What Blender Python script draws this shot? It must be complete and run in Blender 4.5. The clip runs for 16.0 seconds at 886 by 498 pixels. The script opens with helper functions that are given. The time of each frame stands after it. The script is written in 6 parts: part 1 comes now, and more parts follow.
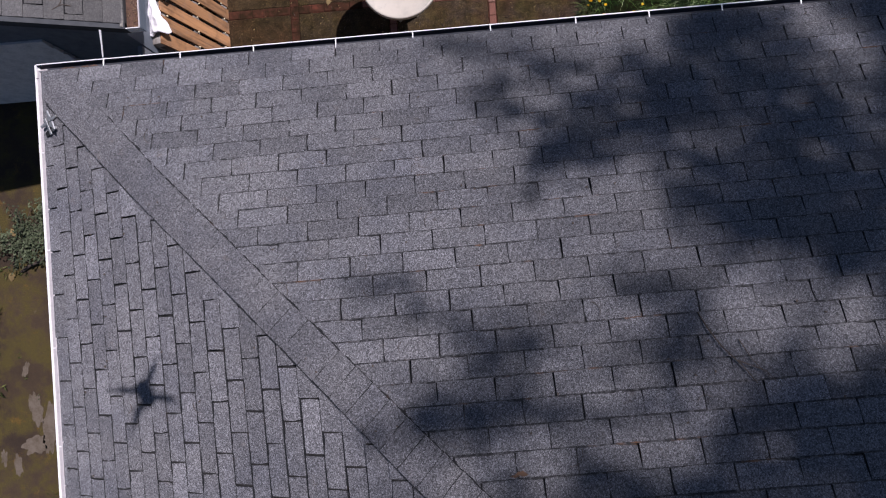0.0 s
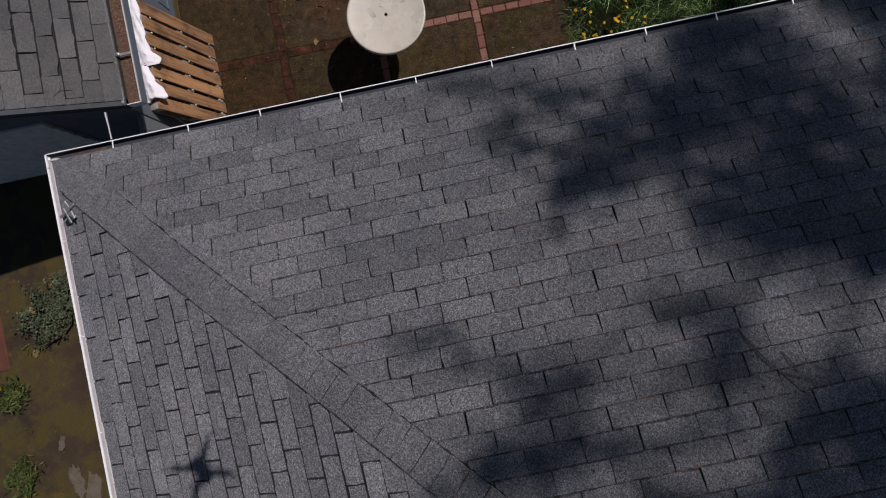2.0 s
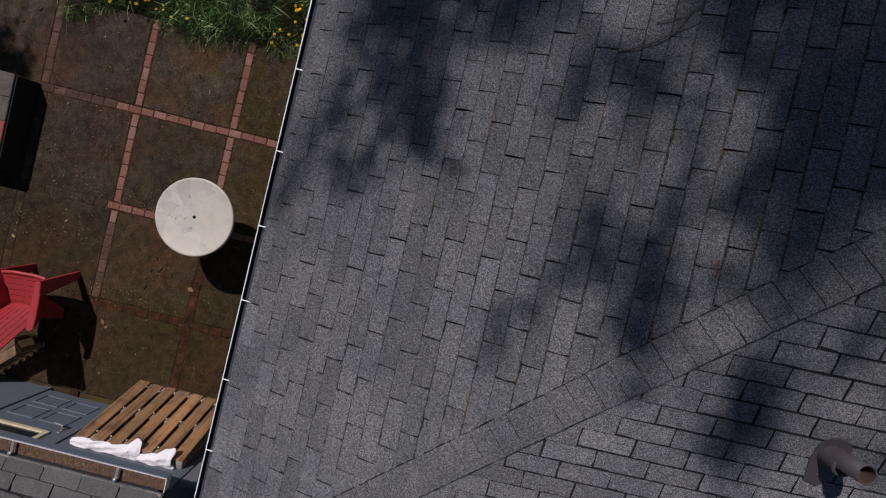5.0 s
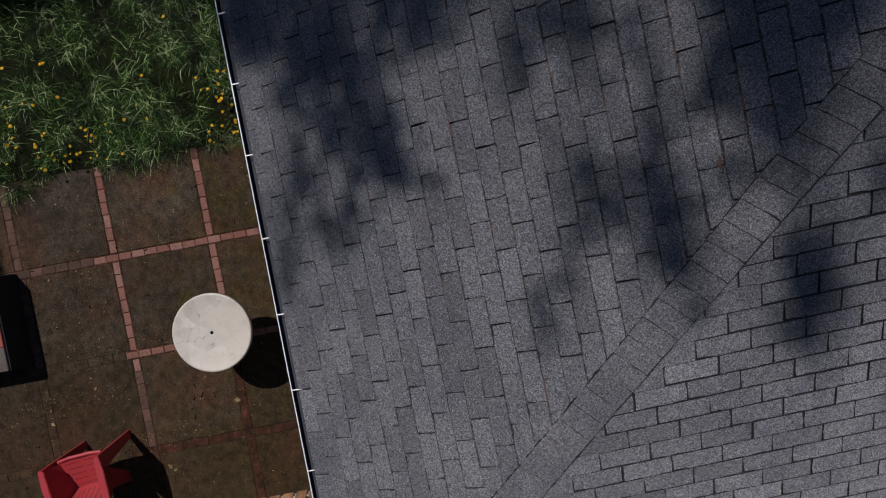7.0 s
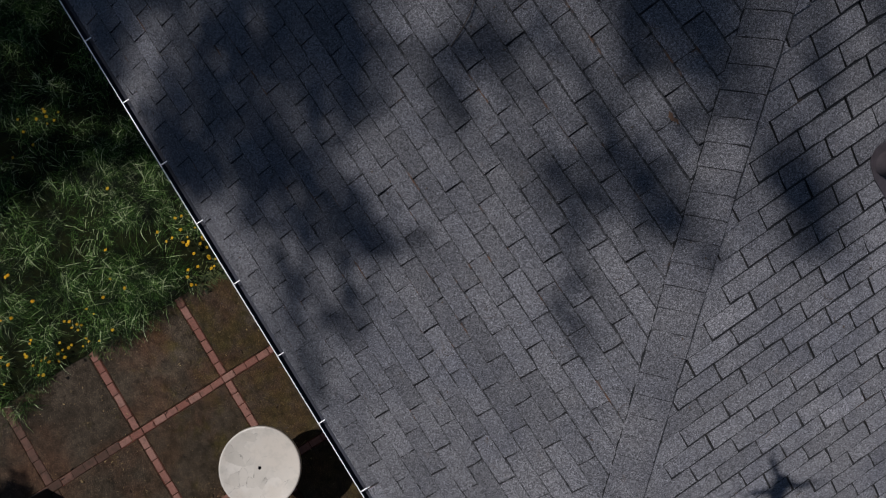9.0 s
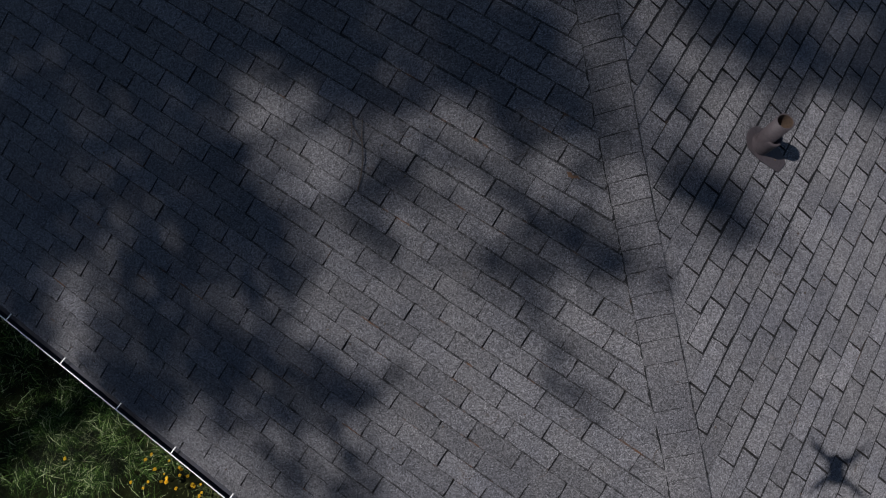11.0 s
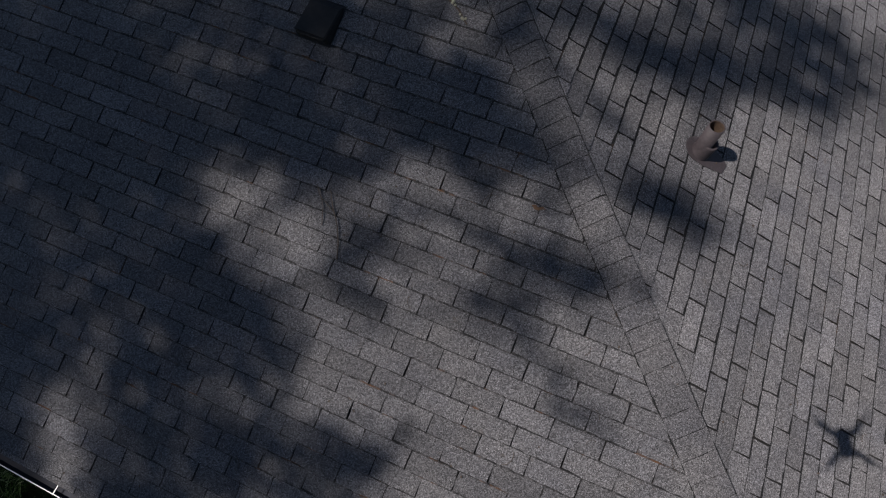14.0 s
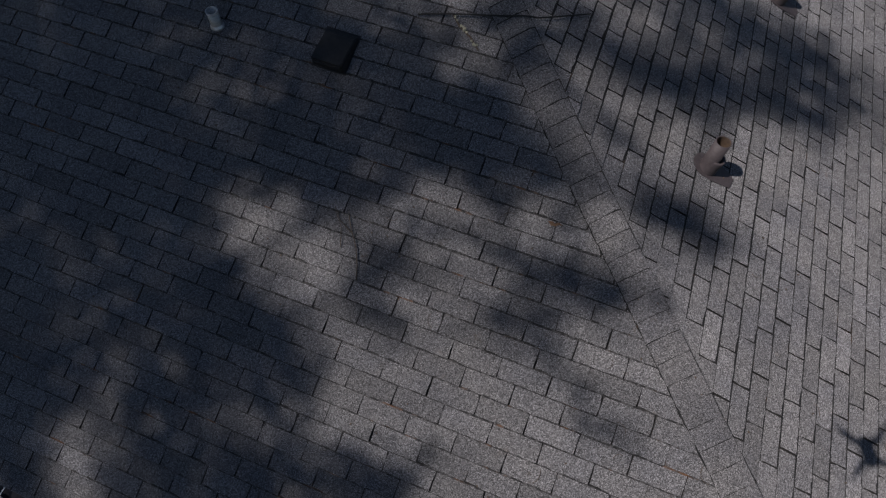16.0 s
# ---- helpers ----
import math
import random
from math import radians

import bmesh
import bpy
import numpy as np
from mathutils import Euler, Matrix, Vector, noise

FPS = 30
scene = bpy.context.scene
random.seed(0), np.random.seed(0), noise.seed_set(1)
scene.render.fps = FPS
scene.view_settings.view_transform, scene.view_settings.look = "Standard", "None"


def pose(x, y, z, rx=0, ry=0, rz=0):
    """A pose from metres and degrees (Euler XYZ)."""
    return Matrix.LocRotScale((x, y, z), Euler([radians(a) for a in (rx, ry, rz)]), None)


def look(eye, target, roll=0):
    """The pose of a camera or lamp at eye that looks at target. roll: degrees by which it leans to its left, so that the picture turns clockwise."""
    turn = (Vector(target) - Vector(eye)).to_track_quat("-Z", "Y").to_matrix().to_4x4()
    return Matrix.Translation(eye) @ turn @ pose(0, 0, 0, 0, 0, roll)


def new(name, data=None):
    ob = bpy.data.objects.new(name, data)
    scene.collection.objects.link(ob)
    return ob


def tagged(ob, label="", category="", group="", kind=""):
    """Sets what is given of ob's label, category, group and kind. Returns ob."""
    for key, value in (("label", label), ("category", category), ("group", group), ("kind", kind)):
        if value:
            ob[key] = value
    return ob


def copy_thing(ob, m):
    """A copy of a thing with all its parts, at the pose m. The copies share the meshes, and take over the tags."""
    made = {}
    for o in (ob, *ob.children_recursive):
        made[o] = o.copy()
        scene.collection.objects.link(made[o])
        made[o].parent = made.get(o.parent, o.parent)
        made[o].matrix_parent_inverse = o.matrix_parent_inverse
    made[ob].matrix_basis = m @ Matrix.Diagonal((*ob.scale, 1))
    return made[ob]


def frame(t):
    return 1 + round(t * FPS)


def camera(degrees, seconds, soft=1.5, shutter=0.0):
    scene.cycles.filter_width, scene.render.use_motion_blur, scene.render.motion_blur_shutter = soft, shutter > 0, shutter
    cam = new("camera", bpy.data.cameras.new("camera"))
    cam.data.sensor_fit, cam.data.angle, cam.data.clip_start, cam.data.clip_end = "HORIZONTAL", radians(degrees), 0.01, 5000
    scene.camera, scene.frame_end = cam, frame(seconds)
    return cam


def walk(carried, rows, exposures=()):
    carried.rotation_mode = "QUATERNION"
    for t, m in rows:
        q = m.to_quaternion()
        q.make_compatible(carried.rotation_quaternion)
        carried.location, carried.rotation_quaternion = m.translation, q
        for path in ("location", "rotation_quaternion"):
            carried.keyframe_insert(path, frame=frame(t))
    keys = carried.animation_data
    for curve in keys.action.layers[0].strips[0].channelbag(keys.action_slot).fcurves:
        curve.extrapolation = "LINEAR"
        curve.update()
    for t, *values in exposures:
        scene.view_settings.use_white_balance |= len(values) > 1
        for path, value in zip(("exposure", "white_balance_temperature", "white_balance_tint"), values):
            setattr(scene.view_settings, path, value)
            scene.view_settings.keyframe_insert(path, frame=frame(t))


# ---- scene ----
cam = camera(77.28, 16.0, soft=1.2)
# seconds, eye, tilt, lean, heading
PATH = [
    (0.0, 3.254, -1.757, 6.465, 0.96, 2.32, -4.15),
    (0.5, 3.232, -1.414, 6.495, 0.21, 2.29, -4.31),
    (1.0, 3.165, -1.286, 6.511, 0.28, 2.12, -4.38),
    (1.5, 3.111, -1.317, 6.515, 0.37, 2.15, -5.89),
    (2.0, 3.058, -1.397, 6.523, 0.32, 1.89, -11.39),
    (2.5, 3.068, -1.512, 6.529, 0.09, 1.94, -23.35),
    (3.0, 3.096, -1.577, 6.541, -0.39, 1.79, -35.69),
    (3.5, 3.141, -1.574, 6.552, -0.86, 1.51, -48.07),
    (4.0, 3.191, -1.533, 6.574, -1.48, 1.21, -60.75),
    (4.5, 3.221, -1.481, 6.586, -1.71, 0.78, -70.13),
    (4.7, 3.263, -1.473, 6.570, -1.98, 1.01, -72.54),
    (6.8, 3.391, -1.377, 6.510, -2.02, 0.19, -98.26),
    (7.0, 3.372, -1.384, 6.511, -1.82, 0.14, -100.58),
    (7.5, 3.372, -1.382, 6.504, -1.78, 0.04, -105.71),
    (8.0, 3.378, -1.358, 6.499, -1.30, -0.12, -111.14),
    (8.5, 3.376, -1.327, 6.510, 1.12, -0.39, -116.78),
    (9.0, 3.379, -1.309, 6.523, 3.70, -0.62, -122.43),
    (9.5, 3.362, -1.294, 6.518, 6.58, -0.78, -128.17),
    (10.0, 3.354, -1.270, 6.530, 10.01, -1.08, -134.13),
    (10.2, 3.339, -1.280, 6.538, 11.62, -0.74, -136.44),
    (12.3, 3.356, -1.249, 6.608, 22.11, -0.65, -153.84),
    (12.5, 3.349, -1.239, 6.610, 22.18, -0.53, -154.20),
    (13.0, 3.346, -1.197, 6.608, 22.43, -0.52, -155.22),
    (13.5, 3.350, -1.165, 6.619, 22.98, -0.61, -155.72),
    (14.0, 3.344, -1.113, 6.635, 24.10, -0.40, -155.93),
    (14.5, 3.377, -1.055, 6.639, 25.12, -0.47, -156.28),
    (15.0, 3.412, -0.999, 6.645, 26.13, -0.47, -156.79),
    (15.5, 3.441, -0.968, 6.642, 27.10, -0.52, -157.31),
    (16.0, 3.458, -0.932, 6.618, 27.83, -0.51, -157.59),
]
walk(cam, [(t, pose(x, y, z, rx, ry, rz)) for t, x, y, z, rx, ry, rz in PATH],
     exposures=[(0.0, 0.20, 5850, 17), (0.5, 0.12, 5950, 16), (1.0, -0.06, 6040, 14), (1.5, -0.30, 6080, 12), (2.5, -0.50, 6120, 11), (4.5, -0.50, 6060, 11), (7.0, -0.47, 5960, 10), (10.0, -0.43, 5860, 8), (12.5, -0.14, 6410, 9), (16.0, -0.14, 6410, 9)])

# ---------------------------------------------------------------- light
SUN = Vector((0.495, 0.300, 0.815)).normalized()
world = bpy.data.worlds.new("sky")
scene.world = world
world.use_nodes = True
wn = world.node_tree
sky = wn.nodes.new("ShaderNodeTexSky")
sky.sky_type, sky.sun_disc = "NISHITA", False
sky.sun_elevation, sky.sun_rotation = radians(54.6), radians(58.8)
sky.ozone_density, sky.dust_density = 2.0, 0.6
wn.links.new(sky.outputs[0], wn.nodes["Background"].inputs[0])
wn.nodes["Background"].inputs[1].default_value = 0.053
sun_data = bpy.data.lights.new("sun", "SUN")
sun_data.energy, sun_data.angle, sun_data.color = 5.0, radians(0.6), (1.0, 0.905, 0.845)
sun = new("sun", sun_data)
sun.matrix_world = look(SUN * 60, (0, 0, 0))

# ---------------------------------------------------------------- measures
ZE = 2.283                     # gutter lip
P = 0.4015                     # roof pitch, rise over run
SC = math.sqrt(1 + P * P)
ROOF = ZE + 0.03               # roof surface over the lip line
TAB, EXPO = 0.333, 0.130       # one shingle tab
RUN = 5.2                      # eave to ridge, in plan
LENGTH = 15.0


# ---------------------------------------------------------------- helpers
def part(name, bm, mat, parent=None, label="", smooth=False):
    me = bpy.data.meshes.new(name)
    bm.to_mesh(me)
    bm.free()
    ob = new(name, me)
    for m in mat if isinstance(mat, (list, tuple)) else (mat,):
        me.materials.append(m)
    if smooth:
        for f in me.polygons:
            f.use_smooth = True
    if parent:
        ob.parent = parent
    if label:
        ob["label"] = label
    return ob


def raw(name, verts, faces, mat, parent=None, label="", smooth=False):
    me = bpy.data.meshes.new(name)
    me.from_pydata(verts, [], faces)
    me.materials.append(mat)
    if smooth:
        for f in me.polygons:
            f.use_smooth = True
    ob = new(name, me)
    if parent:
        ob.parent = parent
    if label:
        ob["label"] = label
    return ob


def empty(name, m, label, category, group="", kind=""):
    ob = new(name)
    ob.matrix_world = m
    return tagged(ob, label, category, group, kind)


def box(bm, x0, y0, z0, x1, y1, z1, m=None, bevel=0.0):
    made = bmesh.ops.create_cube(bm, size=1)["verts"]
    mat = pose((x0 + x1) / 2, (y0 + y1) / 2, (z0 + z1) / 2) @ Matrix.Diagonal((x1 - x0, y1 - y0, z1 - z0, 1))
    bmesh.ops.transform(bm, matrix=(m or Matrix()) @ mat, verts=made)
    if bevel:
        edges = list({e for v in made for e in v.link_edges})
        bmesh.ops.bevel(bm, geom=edges, offset=bevel, segments=1, affect="EDGES", profile=0.7)
    return made


def boxed(x0, y0, z0, x1, y1, z1, bevel=0.0, m=None):
    bm = bmesh.new()
    box(bm, x0, y0, z0, x1, y1, z1, m, bevel)
    return bm


def lathe(bm, profile, n=32, m=None):
    """A turned body from (radius, height) pairs."""
    rings = []
    for r, z in profile:
        if r < 1e-6:
            rings.append([bm.verts.new((0, 0, z))])
        else:
            rings.append([bm.verts.new((r * math.cos(2 * math.pi * k / n), r * math.sin(2 * math.pi * k / n), z)) for k in range(n)])
    for a, b in zip(rings, rings[1:]):
        for k in range(n):
            j = (k + 1) % n
            if len(a) == 1 and len(b) == 1:
                continue
            if len(a) == 1:
                bm.faces.new((a[0], b[k], b[j]))
            elif len(b) == 1:
                bm.faces.new((a[k], a[j], b[0]))
            else:
                bm.faces.new((a[k], a[j], b[j], b[k]))
    if m:
        bmesh.ops.transform(bm, matrix=m, verts=[v for r in rings for v in r])
    return bm


def tube(bm, points, radii, n=8):
    """A round bar through points."""
    points = [Vector(q) for q in points]
    rings = []
    side = None
    for k, q in enumerate(points):
        ahead = (points[min(k + 1, len(points) - 1)] - points[max(k - 1, 0)]).normalized()
        if side is None:
            side = ahead.orthogonal().normalized()
        side = (side - ahead * side.dot(ahead)).normalized()
        up = ahead.cross(side)
        r = radii[k] if isinstance(radii, (list, tuple)) else radii
        rings.append([bm.verts.new(q + r * (math.cos(2 * math.pi * i / n) * side + math.sin(2 * math.pi * i / n) * up)) for i in range(n)])
    for a, b in zip(rings, rings[1:]):
        for i in range(n):
            bm.faces.new((a[i], a[(i + 1) % n], b[(i + 1) % n], b[i]))
    bm.faces.new(rings[0][::-1])
    bm.faces.new(rings[-1])
    return bm


def prism(bm, outline, z0, z1, m=None):
    """A plate with the given outline (x, y)."""
    low = [bm.verts.new((x, y, z0)) for x, y in outline]
    high = [bm.verts.new((x, y, z1)) for x, y in outline]
    bm.faces.new(low[::-1])
    bm.faces.new(high)
    for k in range(len(outline)):
        j = (k + 1) % len(outline)
        bm.faces.new((low[k], low[j], high[j], high[k]))
    if m:
        bmesh.ops.transform(bm, matrix=m, verts=low + high)
    bmesh.ops.recalc_face_normals(bm, faces=bm.faces)
    return bm


# ---------------------------------------------------------------- materials
def material(name, build, rough=0.8, metal=0.0):
    mat = bpy.data.materials.new(name)
    mat.use_nodes = True
    t = mat.node_tree
    shader = t.nodes["Principled BSDF"]
    shader.inputs["Roughness"].default_value = rough
    shader.inputs["Metallic"].default_value = metal
    build(t, shader)
    return mat


def node(t, kind, **inputs):
    n = t.nodes.new(kind)
    for key, value in inputs.items():
        slot = n.inputs[key.replace("_", " ")]
        if isinstance(value, bpy.types.NodeSocket):
            t.links.new(value, slot)
        else:
            slot.default_value = value
    return n


def coords(t, kind="Object", scale=(1, 1, 1), rot=(0, 0, 0)):
    if kind == "World":
        src = t.nodes.new("ShaderNodeNewGeometry").outputs["Position"]
    else:
        src = t.nodes.new("ShaderNodeTexCoord").outputs[kind]
    m = t.nodes.new("ShaderNodeMapping")
    m.inputs["Scale"].default_value = scale
    m.inputs["Rotation"].default_value = rot
    t.links.new(src, m.inputs[0])
    return m.outputs[0]


def noise_tex(t, vec, scale, detail=4.0, rough=0.6):
    n = node(t, "ShaderNodeTexNoise", Scale=scale, Detail=detail, Roughness=rough)
    t.links.new(vec, n.inputs["Vector"])
    return n.outputs[0]


def ramp(t, fac, *stops):
    n = t.nodes.new("ShaderNodeValToRGB")
    e = n.color_ramp.elements
    while len(e) < len(stops):
        e.new(0.5)
    for k, (at, c) in enumerate(stops):
        e[k].position = at
        e[k].color = (*c, 1) if isinstance(c, (tuple, list)) else (c, c, c, 1)
    t.links.new(fac, n.inputs[0])
    return n.outputs[0]


def mix(t, fac, a, b, how="MIX"):
    n = t.nodes.new("ShaderNodeMix")
    n.data_type, n.blend_type = "RGBA", how
    for k, v in ((0, fac), (6, a), (7, b)):
        slot = n.inputs[k]
        if isinstance(v, bpy.types.NodeSocket):
            t.links.new(v, slot)
        elif k == 0:
            slot.default_value = v
        else:
            slot.default_value = (*v, 1) if isinstance(v, (tuple, list)) else (v, v, v, 1)
    return n.outputs[2]


def bump(t, shader, height, strength=0.5, distance=0.01):
    n = node(t, "ShaderNodeBump", Strength=strength, Distance=distance)
    t.links.new(height, n.inputs["Height"])
    t.links.new(n.outputs[0], shader.inputs["Normal"])


def paint(t, shader, col):
    t.links.new(col, shader.inputs["Base Color"])


def piece_random(t, island):
    if island:
        return t.nodes.new("ShaderNodeNewGeometry").outputs["Random Per Island"]
    return t.nodes.new("ShaderNodeObjectInfo").outputs["Random"]


def shingle_look(island, base=(0.122, 0.1225, 0.131), even=0.0, grain=0.97):
    def build(t, s):
        w = coords(t, "World")
        rnd = piece_random(t, island)
        tone = ramp(t, rnd, (0.0, tuple(c * 0.80 for c in base)), (0.35, tuple(c * 0.95 for c in base)),
                    (0.75, tuple(c * 1.04 for c in base)), (0.94, tuple(c * 1.13 for c in base)), (1.0, tuple(c * 1.28 for c in base)))
        tone = mix(t, even, tone, base)
        grit = noise_tex(t, w, 185, 3, 0.8)
        speck = ramp(t, grit, (0.33, 0.30), (0.5, 0.92), (0.67, 1.9))
        cell = t.nodes.new("ShaderNodeTexVoronoi")
        cell.inputs["Scale"].default_value = 165
        t.links.new(w, cell.inputs["Vector"])
        dots = ramp(t, cell.outputs["Color"], (0.08, 0.34), (0.5, 0.92), (0.92, 1.85))
        col = mix(t, grain, mix(t, grain, tone, speck, "MULTIPLY"), dots, "MULTIPLY")
        cloud = noise_tex(t, w, 2.1, 5, 0.62)
        worn = ramp(t, cloud, (0.32, (0.80, 0.80, 0.84)), (0.62, (1.12, 1.09, 1.06)))
        col = mix(t, 0.9, col, worn, "MULTIPLY")
        rust = noise_tex(t, w, 7.5, 6, 0.7)
        col = mix(t, ramp(t, rust, (0.62, 0.0), (0.80, 0.45)), col, (0.13, 0.095, 0.065))
        streak = noise_tex(t, coords(t, "World", (9, 3, 3)), 2.0, 5, 0.7)
        col = mix(t, ramp(t, streak, (0.60, 0.0), (0.78, 0.30)), col, (0.045, 0.045, 0.048))
        paint(t, s, col)
        s.inputs["Specular IOR Level"].default_value = 0.35
        s.inputs["Diffuse Roughness"].default_value = 1.0
        bump(t, s, mix(t, 0.25, grit, noise_tex(t, w, 60, 3)), 0.55, 0.004)
    return build


SHINGLE = material("asphalt_shingle", shingle_look(False), 0.86)
SHINGLE_JOINED = material("asphalt_shingle_run", shingle_look(True), 0.86)
CAP = material("hip_shingle", shingle_look(False, (0.109, 0.109, 0.117), 0.7), 0.86)
SHED_SHINGLE = material("shed_shingle", shingle_look(True, (0.116, 0.113, 0.110), grain=0.45), 0.86)
SHED_PIECE = material("shed_shingle_piece", shingle_look(False, (0.116, 0.113, 0.110), grain=0.45), 0.86)


def edge_look(t, s):
    w = coords(t, "World")
    n = noise_tex(t, w, 38, 4, 0.7)
    col = ramp(t, n, (0.47, (0.012, 0.012, 0.013)), (0.64, (0.095, 0.092, 0.096)))
    rust = noise_tex(t, w, 3.1, 4, 0.7)
    paint(t, s, mix(t, ramp(t, rust, (0.59, 0.0), (0.66, 0.75)), col, (0.120, 0.054, 0.020)))


EDGE = material("bare_asphalt_edge", edge_look, 0.9)


def grime_look(t, s):
    w = coords(t, "World")
    n = noise_tex(t, w, 38, 4, 0.7)
    col = ramp(t, n, (0.54, (0.006, 0.006, 0.007)), (0.78, (0.055, 0.052, 0.053)))
    rust = noise_tex(t, w, 3.1, 4, 0.7)
    paint(t, s, mix(t, ramp(t, rust, (0.60, 0.0), (0.70, 0.6)), col, (0.070, 0.036, 0.018)))


GRIME = material("grimy_shingle_lap", grime_look, 0.95)


def felt_look(t, s):
    paint(t, s, ramp(t, noise_tex(t, coords(t, "World"), 60, 4), (0.3, (0.012, 0.012, 0.013)), (0.8, (0.035, 0.033, 0.032))))


FELT = material("roofing_felt", felt_look, 0.95)


def worn_paint(base, dirt, amount=0.5, rough=0.5, scale=6.0, metal=0.0):
    def build(t, s):
        w = coords(t, "World")
        n1 = noise_tex(t, w, scale, 6, 0.7)
        n2 = noise_tex(t, w, scale * 9, 4, 0.65)
        k = mix(t, 0.4, n1, n2)
        paint(t, s, mix(t, ramp(t, k, (0.44, 0.0), (0.66, amount)), base, dirt))
        t.links.new(ramp(t, n1, (0.3, rough - 0.1), (0.7, min(1.0, rough + 0.2))), s.inputs["Roughness"])
        bump(t, s, n2, 0.15, 0.002)
    return build


GUTTER = material("white_gutter_paint", worn_paint((0.88, 0.87, 0.86), (0.40, 0.37, 0.35), 0.22, 0.45, 9), 0.45)
# dark inside; behind the lip it stands for shade on white paint
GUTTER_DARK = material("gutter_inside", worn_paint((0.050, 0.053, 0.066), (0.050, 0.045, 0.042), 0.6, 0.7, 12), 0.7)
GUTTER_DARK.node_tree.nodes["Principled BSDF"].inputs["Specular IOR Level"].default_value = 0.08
ALU = material("bare_aluminium", worn_paint((0.62, 0.62, 0.62), (0.25, 0.24, 0.23), 0.4, 0.4, 20), 0.4, 0.6)
RUST = material("rusty_gutter", worn_paint((0.115, 0.060, 0.038), (0.030, 0.020, 0.015), 0.9, 0.85, 22), 0.85)
GALV = material("galvanised_steel", worn_paint((0.42, 0.42, 0.41), (0.12, 0.12, 0.12), 0.7, 0.45, 40), 0.45, 0.7)
PIPE = material("brown_vent_paint", worn_paint((0.058, 0.047, 0.051), (0.036, 0.030, 0.033), 0.6, 0.6, 25), 0.55)
PIPE_IN = material("vent_inside", worn_paint((0.080, 0.052, 0.034), (0.035, 0.025, 0.02), 0.7, 0.8, 30), 0.8)
BLACK = material("black_metal_and_shade", worn_paint((0.008, 0.008, 0.009), (0.018, 0.018, 0.018), 0.5, 0.75, 20), 0.75)
RED_SOIL = material("red_stained_soil", worn_paint((0.110, 0.030, 0.020), (0.045, 0.026, 0.012), 0.9, 0.95, 7), 0.95)
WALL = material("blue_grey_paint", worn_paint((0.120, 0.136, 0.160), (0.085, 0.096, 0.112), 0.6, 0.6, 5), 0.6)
FENCE = material("slate_grey_stain", worn_paint((0.150, 0.158, 0.172), (0.10, 0.105, 0.115), 0.6, 0.7, 7), 0.7)
DOOR = material("blue_door_paint", worn_paint((0.115, 0.138, 0.168), (0.08, 0.096, 0.115), 0.5, 0.45, 6), 0.45)
CREAM = material("cream_frame_paint", worn_paint((0.62, 0.54, 0.36), (0.35, 0.28, 0.17), 0.5, 0.5, 10), 0.5)
SIDING = material("dark_lap_siding", worn_paint((0.62, 0.57, 0.53), (0.33, 0.30, 0.28), 0.8, 0.7, 8), 0.7)
RAKE = material("grey_metal_edge", worn_paint((0.036, 0.039, 0.044), (0.028, 0.030, 0.033), 0.6, 0.7, 8), 0.6)
PALE_DIRT = material("pale_gutter_dirt", worn_paint((0.60, 0.55, 0.54), (0.34, 0.30, 0.29), 0.6, 0.8, 18), 0.8)
CRUST = material("lichen_crust", worn_paint((0.30, 0.28, 0.25), (0.060, 0.054, 0.048), 1.0, 0.9, 16), 0.9)
# WALL's blue-grey darkened for the shaded gables; also the aircraft's dark grey
DARK_BLUE_GREY = material("dark_blue_grey", worn_paint((0.100, 0.115, 0.140), (0.060, 0.070, 0.085), 0.6, 0.6, 8), 0.6)
HOUSE_WALL = material("house_wall_paint", worn_paint((0.45, 0.43, 0.40), (0.3, 0.28, 0.26), 0.5, 0.7, 4), 0.7)
PLASTIC_RED = material("red_plastic", worn_paint((0.345, 0.030, 0.034), (0.255, 0.025, 0.028), 0.6, 0.45, 8), 0.42)
BLUE = material("blue_plastic", worn_paint((0.015, 0.09, 0.62), (0.02, 0.07, 0.4), 0.5, 0.25, 8), 0.25)


def glass_look(t, s):
    s.inputs["Base Color"].default_value = (0.02, 0.025, 0.03, 1)
    s.inputs["Roughness"].default_value = 0.06


GLASS = material("dark_window_glass", glass_look, 0.06)


